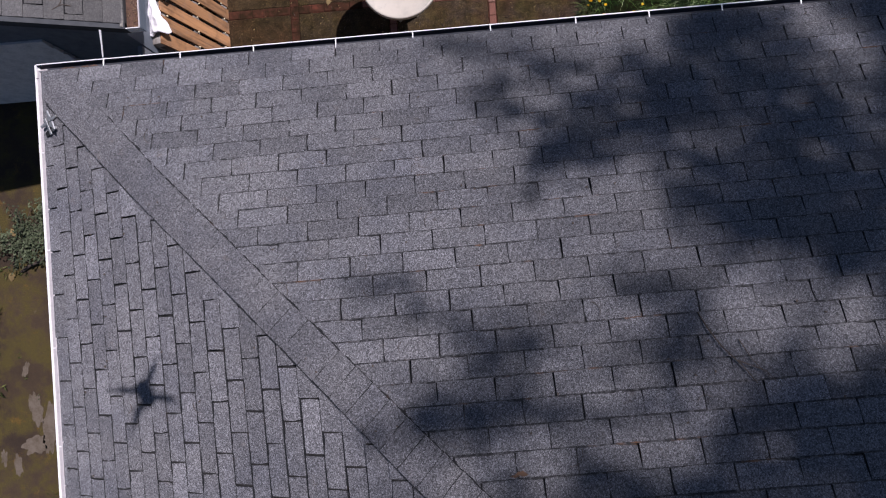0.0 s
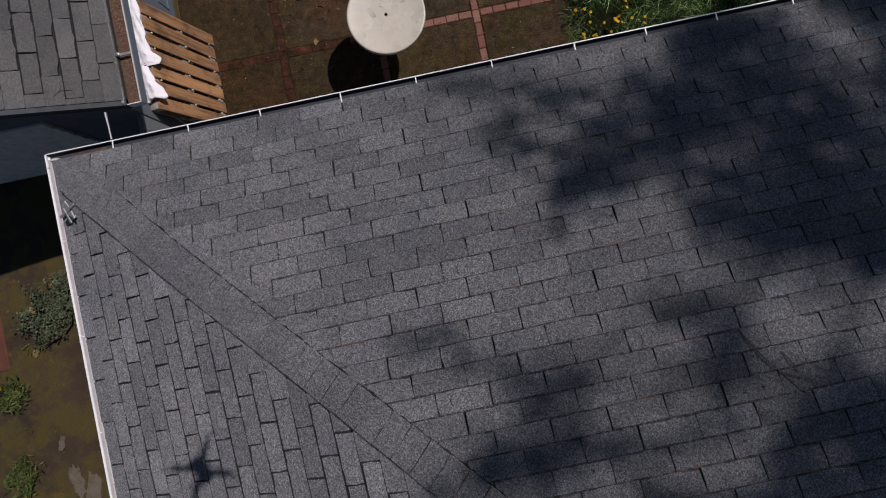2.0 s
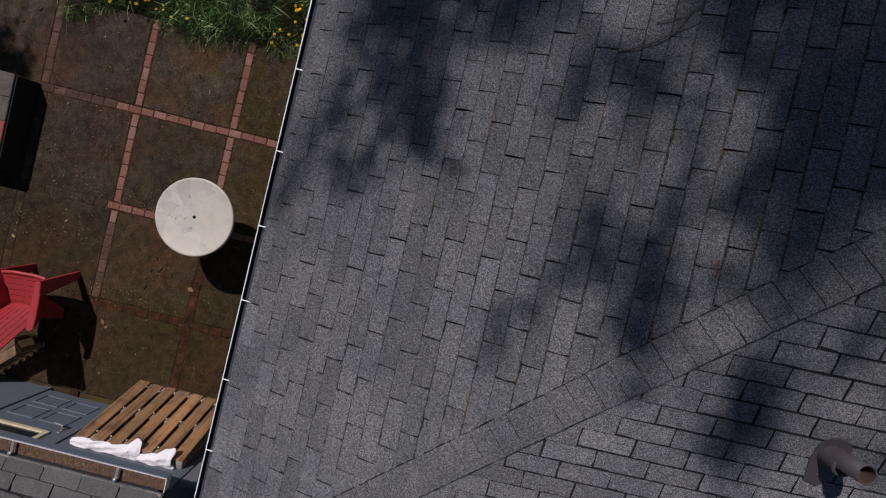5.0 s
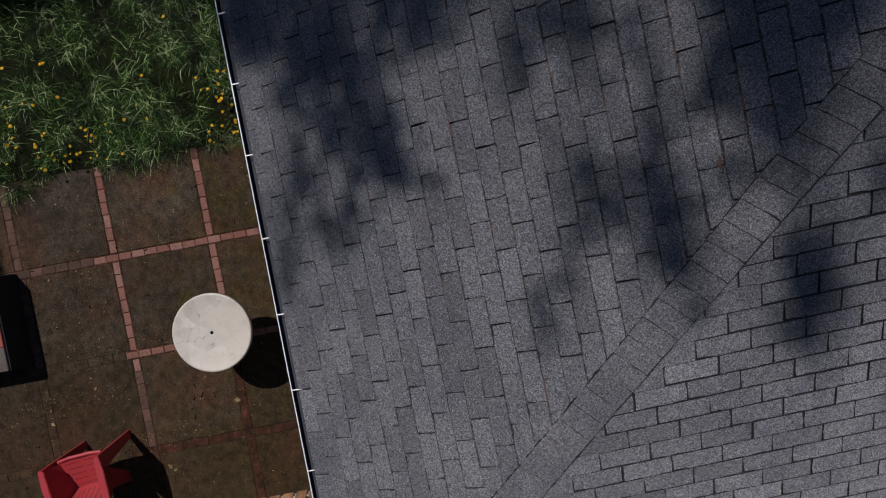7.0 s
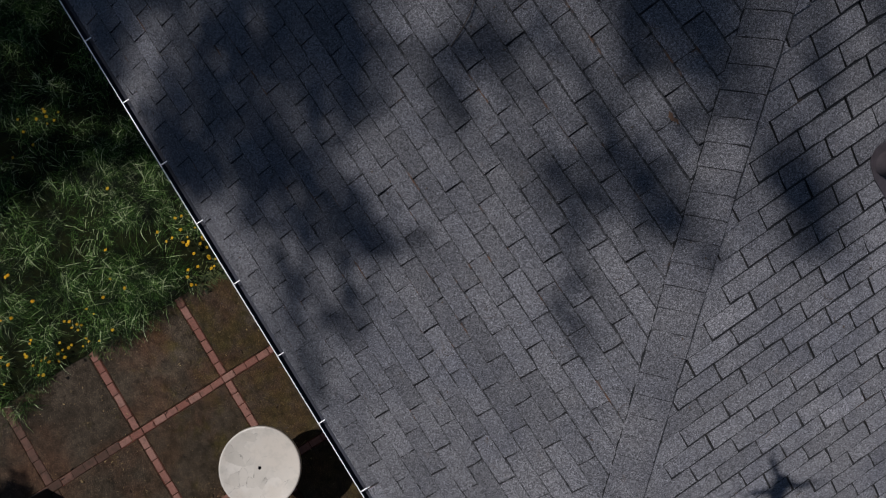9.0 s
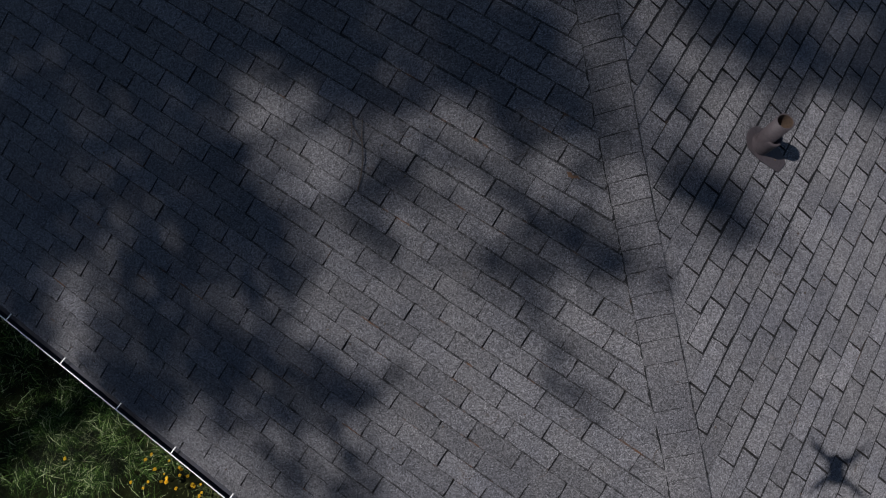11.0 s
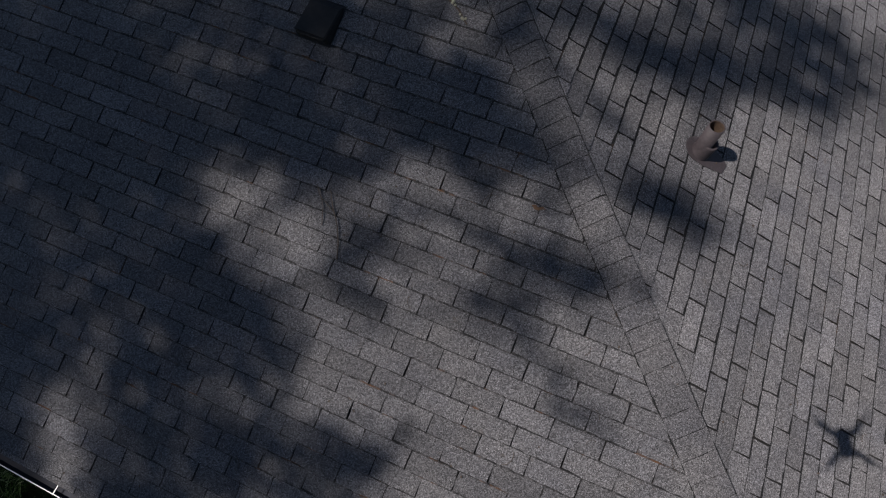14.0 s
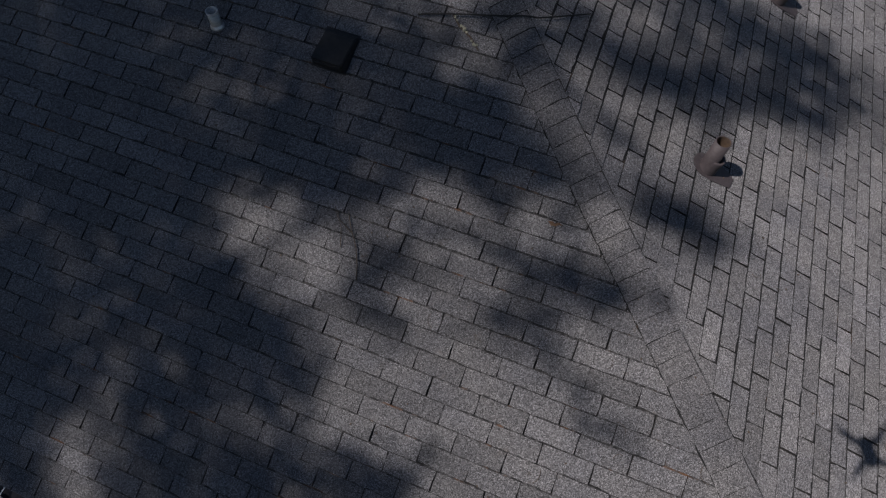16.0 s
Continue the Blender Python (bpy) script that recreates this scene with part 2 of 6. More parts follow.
def table_look(t, s):
    o = coords(t, "World")
    bend = mix(t, 0.06, o, noise_tex(t, o, 9, 3))
    flake = t.nodes.new("ShaderNodeTexVoronoi")           # angular scuffed and peeling patches
    flake.inputs["Scale"].default_value = 8.5
    t.links.new(bend, flake.inputs["Vector"])
    rim = t.nodes.new("ShaderNodeTexVoronoi")
    rim.feature = "DISTANCE_TO_EDGE"
    rim.inputs["Scale"].default_value = 8.5
    t.links.new(bend, rim.inputs["Vector"])
    where = noise_tex(t, o, 2.6, 4, 0.6)
    zone = ramp(t, where, (0.46, 0.0), (0.58, 1.0))
    tone = ramp(t, flake.outputs["Color"], (0.15, (0.36, 0.335, 0.285)), (0.5, (0.47, 0.435, 0.37)), (0.85, (0.60, 0.56, 0.49)))
    col = mix(t, mix(t, 0.5, (0.0, 0.0, 0.0), zone), (0.53, 0.475, 0.395), tone)
    soot = noise_tex(t, o, 12, 5, 0.7)
    edge = mix(t, 1.0, ramp(t, rim.outputs["Distance"], (0.0, 1.0), (0.035, 0.0)), ramp(t, soot, (0.50, 0.0), (0.62, 1.0)), "MULTIPLY")
    col = mix(t, mix(t, 1.0, edge, zone, "MULTIPLY"), col, (0.20, 0.185, 0.155))
    col = mix(t, ramp(t, noise_tex(t, o, 5.5, 6, 0.68), (0.50, 0.0), (0.66, 0.45)), col, (0.36, 0.335, 0.28))
    paint(t, s, col)
    t.links.new(ramp(t, where, (0.4, 0.30), (0.65, 0.6)), s.inputs["Roughness"])


TABLE = material("white_table_plastic", table_look, 0.4)


def cloth_look(t, s):
    o = coords(t, "World")
    n = noise_tex(t, o, 16, 5, 0.6)
    col = mix(t, ramp(t, n, (0.66, 0.0), (0.74, 0.6)), (0.80, 0.77, 0.80), (0.36, 0.40, 0.22))
    paint(t, s, col)
    bump(t, s, noise_tex(t, o, 260, 2), 0.4, 0.004)


CLOTH = material("white_towelling", cloth_look, 0.95)


def wood_look(base, dark, along=(26, 1.6, 26), rot=(0, 0, 0), worn=0.65):
    def build(t, s):
        o = coords(t, "Object", along, rot)
        rnd = piece_random(t, False)
        shift = node(t, "ShaderNodeVectorMath")
        shift.operation = "ADD"
        t.links.new(o, shift.inputs[0])
        t.links.new(mix(t, 1.0, rnd, (37.0, 11.0, 53.0), "MULTIPLY"), shift.inputs[1])
        g = noise_tex(t, shift.outputs[0], 1.0, 7, 0.65)
        k = noise_tex(t, coords(t, "World"), 5, 5, 0.6)
        col = ramp(t, g, (0.30, dark), (0.50, base), (0.72, tuple(c * 1.25 for c in base)))
        col = mix(t, 1.0, col, ramp(t, rnd, (0.0, 0.72), (1.0, 1.18)), "MULTIPLY")
        col = mix(t, ramp(t, k, (0.48, 0.0), (0.68, worn)), col, tuple(c * 1.1 for c in dark))
        grey = noise_tex(t, coords(t, "World"), 11, 4, 0.7)
        col = mix(t, ramp(t, grey, (0.50, 0.0), (0.70, 0.55)), col, tuple(0.6 * c + 0.06 for c in base))
        paint(t, s, col)
        bump(t, s, g, 0.35, 0.004)
    return build


WOOD = material("weathered_pallet_wood", wood_look((0.315, 0.160, 0.068), (0.062, 0.031, 0.015), (1.6, 26, 26), worn=0.7), 0.8)
WOOD_END = material("grey_cut_wood", wood_look((0.26, 0.24, 0.22), (0.12, 0.10, 0.09), (8, 8, 8)), 0.85)
BENCH = material("grey_brown_wood", wood_look((0.200, 0.118, 0.060), (0.062, 0.036, 0.019), (26, 1.6, 26)), 0.85)


def brick_look(t, s):
    w = coords(t, "World")
    rnd = piece_random(t, False)
    col = ramp(t, rnd, (0.0, (0.158, 0.066, 0.047)), (0.5, (0.194, 0.090, 0.066)), (1.0, (0.228, 0.122, 0.092)))
    n = noise_tex(t, w, 45, 4, 0.7)
    col = mix(t, 1.0, col, ramp(t, n, (0.3, 0.72), (0.7, 1.22)), "MULTIPLY")
    grime = noise_tex(t, w, 11, 5, 0.7)
    col = mix(t, ramp(t, grime, (0.52, 0.0), (0.72, 0.6)), col, (0.060, 0.042, 0.030))
    paint(t, s, col)
    s.inputs["Specular IOR Level"].default_value = 0.25
    bump(t, s, n, 0.4, 0.004)


BRICK = material("red_paving_brick", brick_look, 0.9)


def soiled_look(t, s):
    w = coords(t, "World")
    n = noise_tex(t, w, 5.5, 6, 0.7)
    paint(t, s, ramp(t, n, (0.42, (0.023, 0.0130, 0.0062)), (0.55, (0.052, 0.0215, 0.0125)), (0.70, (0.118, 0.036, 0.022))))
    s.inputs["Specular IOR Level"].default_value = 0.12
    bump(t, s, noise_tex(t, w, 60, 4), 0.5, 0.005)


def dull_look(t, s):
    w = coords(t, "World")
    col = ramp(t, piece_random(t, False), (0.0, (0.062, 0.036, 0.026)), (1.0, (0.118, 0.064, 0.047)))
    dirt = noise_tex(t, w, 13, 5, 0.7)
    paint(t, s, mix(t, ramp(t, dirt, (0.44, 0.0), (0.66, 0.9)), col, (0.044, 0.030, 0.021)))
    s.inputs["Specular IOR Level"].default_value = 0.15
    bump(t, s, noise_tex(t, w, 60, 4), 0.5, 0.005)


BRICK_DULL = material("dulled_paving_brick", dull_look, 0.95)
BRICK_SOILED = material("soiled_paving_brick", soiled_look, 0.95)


# near black: the shade between the blades is put into the colour
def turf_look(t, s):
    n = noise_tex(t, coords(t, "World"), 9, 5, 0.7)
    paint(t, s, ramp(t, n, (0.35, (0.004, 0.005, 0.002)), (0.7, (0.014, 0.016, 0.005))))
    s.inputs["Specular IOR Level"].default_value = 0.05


TURF = material("gap_shade_turf", turf_look, 0.95)


def slab_look(t, s):
    w = coords(t, "World")
    rnd = piece_random(t, False)
    stone = t.nodes.new("ShaderNodeTexVoronoi")
    stone.inputs["Scale"].default_value = 75
    t.links.new(w, stone.inputs["Vector"])
    big = noise_tex(t, w, 1.9, 6, 0.65)
    col = ramp(t, big, (0.30, (0.030, 0.0220, 0.0138)), (0.50, (0.057, 0.0425, 0.0275)), (0.72, (0.085, 0.066, 0.045)))
    col = mix(t, 1.0, col, ramp(t, stone.outputs["Distance"], (0.05, 1.25), (0.5, 0.70)), "MULTIPLY")
    moss = noise_tex(t, w, 3.7, 6, 0.7)
    apart = node(t, "ShaderNodeSeparateXYZ")
    t.links.new(w, apart.inputs[0])
    drip = node(t, "ShaderNodeMapRange")                  # moss is thickest under the eave's drip
    t.links.new(apart.outputs["Y"], drip.inputs[0])
    drip.inputs[1].default_value, drip.inputs[2].default_value = 0.6, 2.6
    drip.inputs[3].default_value, drip.inputs[4].default_value = 0.16, -0.06
    wet = node(t, "ShaderNodeMath")
    wet.operation = "ADD"
    t.links.new(moss, wet.inputs[0])
    t.links.new(drip.outputs[0], wet.inputs[1])
    col = mix(t, ramp(t, wet.outputs[0], (0.52, 0.0), (0.68, 0.75)), col, (0.044, 0.034, 0.008))
    film = node(t, "ShaderNodeMath")
    film.operation = "MULTIPLY_ADD"
    t.links.new(noise_tex(t, w, 1.1, 5, 0.65), film.inputs[0])
    film.inputs[1].default_value = 5.0
    t.links.new(apart.outputs["X"], film.inputs[2])
    level = node(t, "ShaderNodeMapRange")
    t.links.new(film.outputs[0], level.inputs[0])
    level.inputs[1].default_value, level.inputs[2].default_value = 3.6, 6.4
    level.inputs[3].default_value, level.inputs[4].default_value = 0.82, 0.0
    col = mix(t, level.outputs[0], col, (0.034, 0.0215, 0.0085))
    red = noise_tex(t, w, 0.9, 4, 0.6)
    col = mix(t, ramp(t, red, (0.46, 0.0), (0.62, 0.62)), col, (0.060, 0.028, 0.014))
    blot = noise_tex(t, w, 8.5, 6, 0.75)
    col = mix(t, 1.0, col, ramp(t, blot, (0.36, 0.55), (0.5, 1.0), (0.66, 1.5)), "MULTIPLY")
    grit = noise_tex(t, w, 105, 3, 0.8)
    col = mix(t, 1.0, col, ramp(t, grit, (0.34, 0.52), (0.55, 0.95), (0.66, 2.7)), "MULTIPLY")
    col = mix(t, 1.0, col, ramp(t, rnd, (0.0, 0.78), (1.0, 1.08)), "MULTIPLY")
    paint(t, s, col)
    s.inputs["Specular IOR Level"].default_value = 0.15
    bump(t, s, mix(t, 0.5, grit, stone.outputs["Distance"]), 0.5, 0.006)


SLAB = material("mossy_exposed_concrete", slab_look, 0.92)


def soil_look(t, s):
    w = coords(t, "World")
    big = noise_tex(t, w, 1.3, 6, 0.65)
    col = ramp(t, big, (0.30, (0.022, 0.012, 0.0055)), (0.5, (0.042, 0.025, 0.0115)), (0.72, (0.064, 0.040, 0.020)))
    moss = noise_tex(t, w, 2.6, 6, 0.72)
    col = mix(t, ramp(t, moss, (0.44, 0.0), (0.57, 0.85)), col, (0.062, 0.046, 0.005))
    col = mix(t, ramp(t, noise_tex(t, w, 4.1, 5, 0.7), (0.60, 0.0), (0.68, 0.7)), col, (0.120, 0.064, 0.006))
    fine = noise_tex(t, w, 95, 4, 0.75)
    col = mix(t, 1.0, col, ramp(t, fine, (0.3, 0.55), (0.55, 1.0), (0.75, 1.8)), "MULTIPLY")
    pale = noise_tex(t, coords(t, "World", (1, 0.55, 1)), 2.1, 5, 0.75)
    col = mix(t, ramp(t, pale, (0.64, 0.0), (0.70, 0.5)), col, (0.13, 0.10, 0.075))
    paint(t, s, col)
    bump(t, s, mix(t, 0.5, fine, moss), 0.6, 0.02)


SOIL = material("bare_mossy_soil", soil_look, 0.95)


def leaf_look(a, b, island=True, thin=0.0):
    def build(t, s):
        rnd = piece_random(t, island)
        n = noise_tex(t, coords(t, "World"), 3.5, 4)
        col = ramp(t, rnd, (0.0, a), (1.0, b))
        col = mix(t, 1.0, col, ramp(t, n, (0.34, 0.45), (0.66, 1.3)), "MULTIPLY")
        paint(t, s, col)
        s.inputs["Specular IOR Level"].default_value = 0.12
        if thin:                                  # sunlight glowing through the blade
            glow = node(t, "ShaderNodeBsdfTranslucent")
            t.links.new(mix(t, 1.0, col, (1.5, 1.6, 1.3), "MULTIPLY"), glow.inputs["Color"])
            both = node(t, "ShaderNodeMixShader")
            both.inputs[0].default_value = thin
            t.links.new(s.outputs[0], both.inputs[1])
            t.links.new(glow.outputs[0], both.inputs[2])
            t.links.new(both.outputs[0], t.nodes["Material Output"].inputs["Surface"])
    return build


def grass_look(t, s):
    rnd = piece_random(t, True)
    # near-black blades and dark patches stand for shaded gaps, pale ones for glints
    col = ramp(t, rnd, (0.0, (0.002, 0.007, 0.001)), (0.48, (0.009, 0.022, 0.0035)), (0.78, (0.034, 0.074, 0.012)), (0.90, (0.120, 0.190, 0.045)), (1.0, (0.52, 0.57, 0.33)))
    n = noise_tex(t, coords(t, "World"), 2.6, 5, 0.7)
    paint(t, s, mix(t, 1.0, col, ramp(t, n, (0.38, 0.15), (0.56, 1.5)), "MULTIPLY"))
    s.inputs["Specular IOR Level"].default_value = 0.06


GRASS = material("long_grass", grass_look, 0.6)
WEED = material("weed_leaf", leaf_look((0.014, 0.027, 0.005), (0.105, 0.120, 0.034)), 0.6)
WEED_GREY = material("grey_weed_leaf", leaf_look((0.040, 0.052, 0.026), (0.125, 0.145, 0.085)), 0.7)
TREE_LEAF = material("tree_leaf", leaf_look((0.045, 0.070, 0.025), (0.095, 0.130, 0.050), thin=0.45), 0.6)
YELLOW = material("dandelion_yellow", leaf_look((0.62, 0.36, 0.01), (0.75, 0.50, 0.03), False), 0.7)
FALLEN = material("fallen_leaf", leaf_look((0.09, 0.055, 0.025), (0.30, 0.22, 0.10), True), 0.7)
BARK = material("bark", worn_paint((0.075, 0.055, 0.042), (0.035, 0.026, 0.02), 0.8, 0.9, 30), 0.9)
BLOCK_GREY = material("grey_concrete_block", worn_paint((0.100, 0.082, 0.066), (0.046, 0.037, 0.030), 0.8, 0.85, 12), 0.9)
# for the lower courses: shade on the pit's sides put into the colour
BLOCK_SHADED = material("shade_dark_block", worn_paint((0.030, 0.027, 0.026), (0.055, 0.048, 0.044), 0.6, 0.9, 12), 0.9)
BLOCK_RED = material("red_concrete_block", worn_paint((0.25, 0.060, 0.045), (0.15, 0.045, 0.035), 0.6, 0.85, 12), 0.9)
MOSS = material("moss_clump", leaf_look((0.14, 0.14, 0.08), (0.40, 0.39, 0.30)), 0.9)

# ---------------------------------------------------------------- ground and patio
bm = bmesh.new()
bmesh.ops.create_grid(bm, x_segments=60, y_segments=60, size=600)
for v in bm.verts:
    v.co.z = -0.03
    far = max(abs(v.co.x), abs(v.co.y))
    v.co.x *= 0.06 + 0.94 * (far / 600) ** 2
    v.co.y *= 0.06 + 0.94 * (far / 600) ** 2
ground = tagged(part("ground", bm, SOIL), "bare brown mossy soil with damp stains", "ground", kind="structure")

XL = [-0.9, 0.27, 1.44, 2.61, 3.78, 4.95]      # brick lines across the patio
YL = [0.17, 1.33, 2.49, 3.63, 4.80, 5.95]
patio = empty("patio", Matrix(), "mossy concrete squares divided by red brick lines", "patio", kind="structure")
for i in range(len(XL) - 1):
    for j in range(-1, len(YL) - 1):
        x0, x1 = XL[i] + 0.052, XL[i + 1] - 0.052
        y0, y1 = (YL[j] if j >= 0 else -1.0) + 0.052, YL[j + 1] - 0.052
        if x0 < 0.2:
            continue
        part("slab", boxed(x0, y0, -0.06, x1, y1, random.uniform(-0.004, 0.003), 0.006), SLAB, patio)


def poly_clip(poly, a, b, c):
    """Keeps the side a*x + b*y >= c."""
    out = []
    for k, q in enumerate(poly):
        r = poly[(k + 1) % len(poly)]
        dq, dr = a * q[0] + b * q[1] - c, a * r[0] + b * r[1] - c
        if dq >= 0:
            out.append(q)
        if (dq >= 0) != (dr >= 0):
            s = dq / (dq - dr)
            out.append((q[0] + s * (r[0] - q[0]), q[1] + s * (r[1] - q[1])))
    return out


# ---------------------------------------------------------------- the house
def on_a(x, y, up=0.0):
    return Vector((x, y, ROOF - P * y)) + Vector((0, P, 1)).normalized() * up


def on_b(x, y, up=0.0):
    return Vector((x, y, ROOF + P * x)) + Vector((-P, 0, 1)).normalized() * up


# walls below the eaves, and the board that closes the overhang
bm = bmesh.new()
box(bm, 0.55, -2 * RUN + 0.55, -0.05, LENGTH - 0.55, -2 * RUN + 0.75, 2.2)
box(bm, 0.55, -0.75, -0.05, LENGTH - 0.55, -0.55, 2.2)
box(bm, 0.55, -2 * RUN + 0.75, -0.05, 0.75, -0.75, 2.2)
box(bm, LENGTH - 0.75, -2 * RUN + 0.75, -0.05, LENGTH - 0.55, -0.75, 2.2)
tagged(part("wall_house", bm, HOUSE_WALL), "painted house walls under the eaves", "wall", kind="structure")
tagged(part("soffit", boxed(0.09, -2 * RUN + 0.09, 2.2, LENGTH - 0.09, -0.09, 2.23), HOUSE_WALL), "painted boards closing the roof overhang", "soffit", kind="structure")

# the roof deck, four hipped planes with a closed underside
E0 = 0.100
top = -0.014
apex1, apex2 = (RUN, -RUN), (LENGTH - RUN, -RUN)
corner_z = ROOF + P * E0 + top
zr = ROOF + P * RUN + top
verts = [(E0, -E0, corner_z), (LENGTH - E0, -E0, corner_z), (LENGTH - E0, -2 * RUN + E0, corner_z), (E0, -2 * RUN + E0, corner_z),
         (*apex1, zr), (*apex2, zr)]
verts += [(x, y, z - 0.05) for x, y, z in verts[:4]]
faces = [(0, 4, 5, 1), (0, 3, 4), (3, 2, 5, 4), (1, 5, 2), (6, 7, 1, 0), (7, 8, 2, 1), (8, 9, 3, 2), (9, 6, 0, 3), (9, 8, 7, 6)]
roof = tagged(raw("roof", verts, faces, FELT), "low hip roof of weathered grey three-tab asphalt shingles", "roof", kind="structure")


def tab_shape(length, expo, gap, thick, grime, rng, ragged=1.0):
    """One tab: its ragged butt edge proud and bare, its head tucked under the next course, with a line of grime along the lap."""
    w, t, n = (length - gap) / 2, thick, 7
    L, g = expo + 0.004, expo - grime
    nick = [max(-0.0025, rng.gauss(0, 0.0016)) + (rng.uniform(0.001, 0.005) if rng.random() < 0.2 else 0) for _ in range(n)]
    nick = [v * ragged + (0.004 * (ragged - 1) if k in (0, n - 1) else 0) for k, v in enumerate(nick)]
    xs = [-w + 0.0015 + (2 * w - 0.003) * k / (n - 1) for k in range(n)]
    side = [rng.gauss(0, 0.0015 * ragged) for _ in range(4)]
    zg = 0.0008 + (t - 0.0008) * (L - g) / (L - 0.0045)
    v = [(x, y + 0.0045, t) for x, y in zip(xs, nick)]                                         # upper edge of the butt
    v += [(x, y, t * 0.55) for x, y in zip(xs, nick)] + [(x, y, -0.006) for x, y in zip(xs, nick)]
    k0 = 3 * n
    v += [(w + side[0], expo * 0.5, t * 0.5), (w + side[1], g, zg), (w, L, 0.0008), (-w, L, 0.0008), (-w + side[2], g, zg), (-w + side[3], expo * 0.5, t * 0.5)]
    v += [(w, L, -0.006), (-w, L, -0.006)]
    f = [tuple(range(n)) + (k0, k0 + 1, k0 + 4, k0 + 5), (k0 + 4, k0 + 1, k0 + 2, k0 + 3)]
    for k in range(n - 1):
        f += [(n + k, n + k + 1, k + 1, k), (2 * n + k, 2 * n + k + 1, n + k + 1, n + k)]
    f += [(2 * n - 1 + n, k0 + 6, k0 + 2, k0 + 1, k0, n - 1, 2 * n - 1), (2 * n, n, 0, k0 + 5, k0 + 4, k0 + 3, k0 + 7)]
    return v, f


def run_of_tabs(frame_m, length, courses, phase, shift, keep, near, parent, first=0.0, limit=300, expo=EXPO, tab=TAB, skew=0.0, joined=SHINGLE_JOINED,
                gap=0.0068, thick=0.0075, grime=0.004, lap=None, drift=(), whole=None, ragged=1.0):
    """Lays courses of tabs in the plane of frame_m (x along the eave, y up the slope). keep: lines a, b, c that clip the plane;
    near: the stretch (x0, x1, y0, y1) whose whole tabs are pieces of their own."""
    kinds = []
    rng = random.Random(17)
    for k in range(6):
        tv, tf = tab_shape(tab, expo, gap, thick, grime, rng, ragged)
        me = bpy.data.meshes.new("shingle_tab")
        me.from_pydata(tv, [], tf)
        me.materials.append(whole or SHINGLE)
        me.materials.append(lap or EDGE)
        for f in me.polygons:
            f.material_index = 0 if f.index == 0 else 1
        kinds.append((tv, tf, me))
    half = (tab - gap) / 2
    outline = [(-half, 0), (half, 0), (half, expo + 0.004), (-half, expo + 0.004)]
    V, F, dark, made = [], [], [], 0
    turn = math.atan(skew)
    flip = -1 if frame_m.determinant() < 0 else 1
    for k in range(courses):
        y = first + k * expo
        off = (phase + shift * k) % 1.0
        slip = drift[k] / 1000 if k < len(drift) else random.gauss(0, 0.006) if drift else 0.0
        for i in range(-1, int(length / tab) + 2):
            x = (i + off + 0.5) * tab + random.gauss(0, 0.0013) + slip
            yy = y + random.gauss(0, 0.0012) + skew * x
            rot = random.gauss(0, 0.0022) + turn
            lift = abs(random.gauss(0, 0.0008))
            c, s = math.cos(rot), math.sin(rot)
            poly = [(x + c * q[0] - s * q[1], yy + s * q[0] + c * q[1]) for q in outline]
            base = len(V)
            tv, tf, me = random.choice(kinds)
            if all(a * px + b * py >= d for a, b, d in keep for px, py in poly):
                if near[0] < x < near[1] and near[2] < y < near[3] and made < limit:
                    ob = new("shingle", me)
                    ob.parent = parent
                    ob.matrix_basis = frame_m @ pose(x, yy, lift, math.degrees(random.gauss(0, 0.002)), math.degrees(random.gauss(0, 0.003)), math.degrees(rot)) @ Matrix.Diagonal((flip, 1, 1, 1))
                    made += 1
                    continue
                V += [tuple(frame_m @ Vector((x + c * q[0] - s * q[1], yy + s * q[0] + c * q[1], q[2] + lift))) for q in tv]
                F += [tuple(base + q for q in f)[::flip] for f in tf]
                dark += [0] + [1] * (len(tf) - 1)
                continue
            shape = poly
            for a, b, d in keep:
                if len(shape) > 2:
                    shape = poly_clip(shape, a, b, d)
            if len(shape) < 3:
                continue
            m = len(shape)
            z = [thick * (1 - ((py - yy) * c - (px - x) * s) / expo) + 0.0008 + lift for px, py in shape]
            V += [tuple(frame_m @ Vector((q[0], q[1], h))) for q, h in zip(shape, z)]
            V += [tuple(frame_m @ Vector((q[0], q[1], -0.006))) for q in shape]
            F.append(tuple(range(base, base + m))[::flip])
            F += [(base + q, base + m + q, base + m + (q + 1) % m, base + (q + 1) % m) for q in range(m)]
            dark += [0] + [1] * m
    ob = raw("shingle_run", V, F, joined, parent)
    ob["kind"] = "stuff"
    ob.data.materials.append(lap or EDGE)
    ob.data.polygons.foreach_set("material_index", dark)
    return made


# frames of the two planes that are seen: x along the eave, y up the slope
FRAME_A = Matrix.Translation((0, 0, ROOF)) @ Matrix(((1, 0, 0, 0), (0, -1 / SC, P / SC, 0), (0, P / SC, 1 / SC, 0), (0, 0, 0, 1)))
FRAME_B = Matrix.Translation((0, 0, ROOF)) @ Matrix(((0, 1 / SC, -P / SC, 0), (-1, 0, 0, 0), (0, P / SC, 1 / SC, 0), (0, 0, 0, 1)))

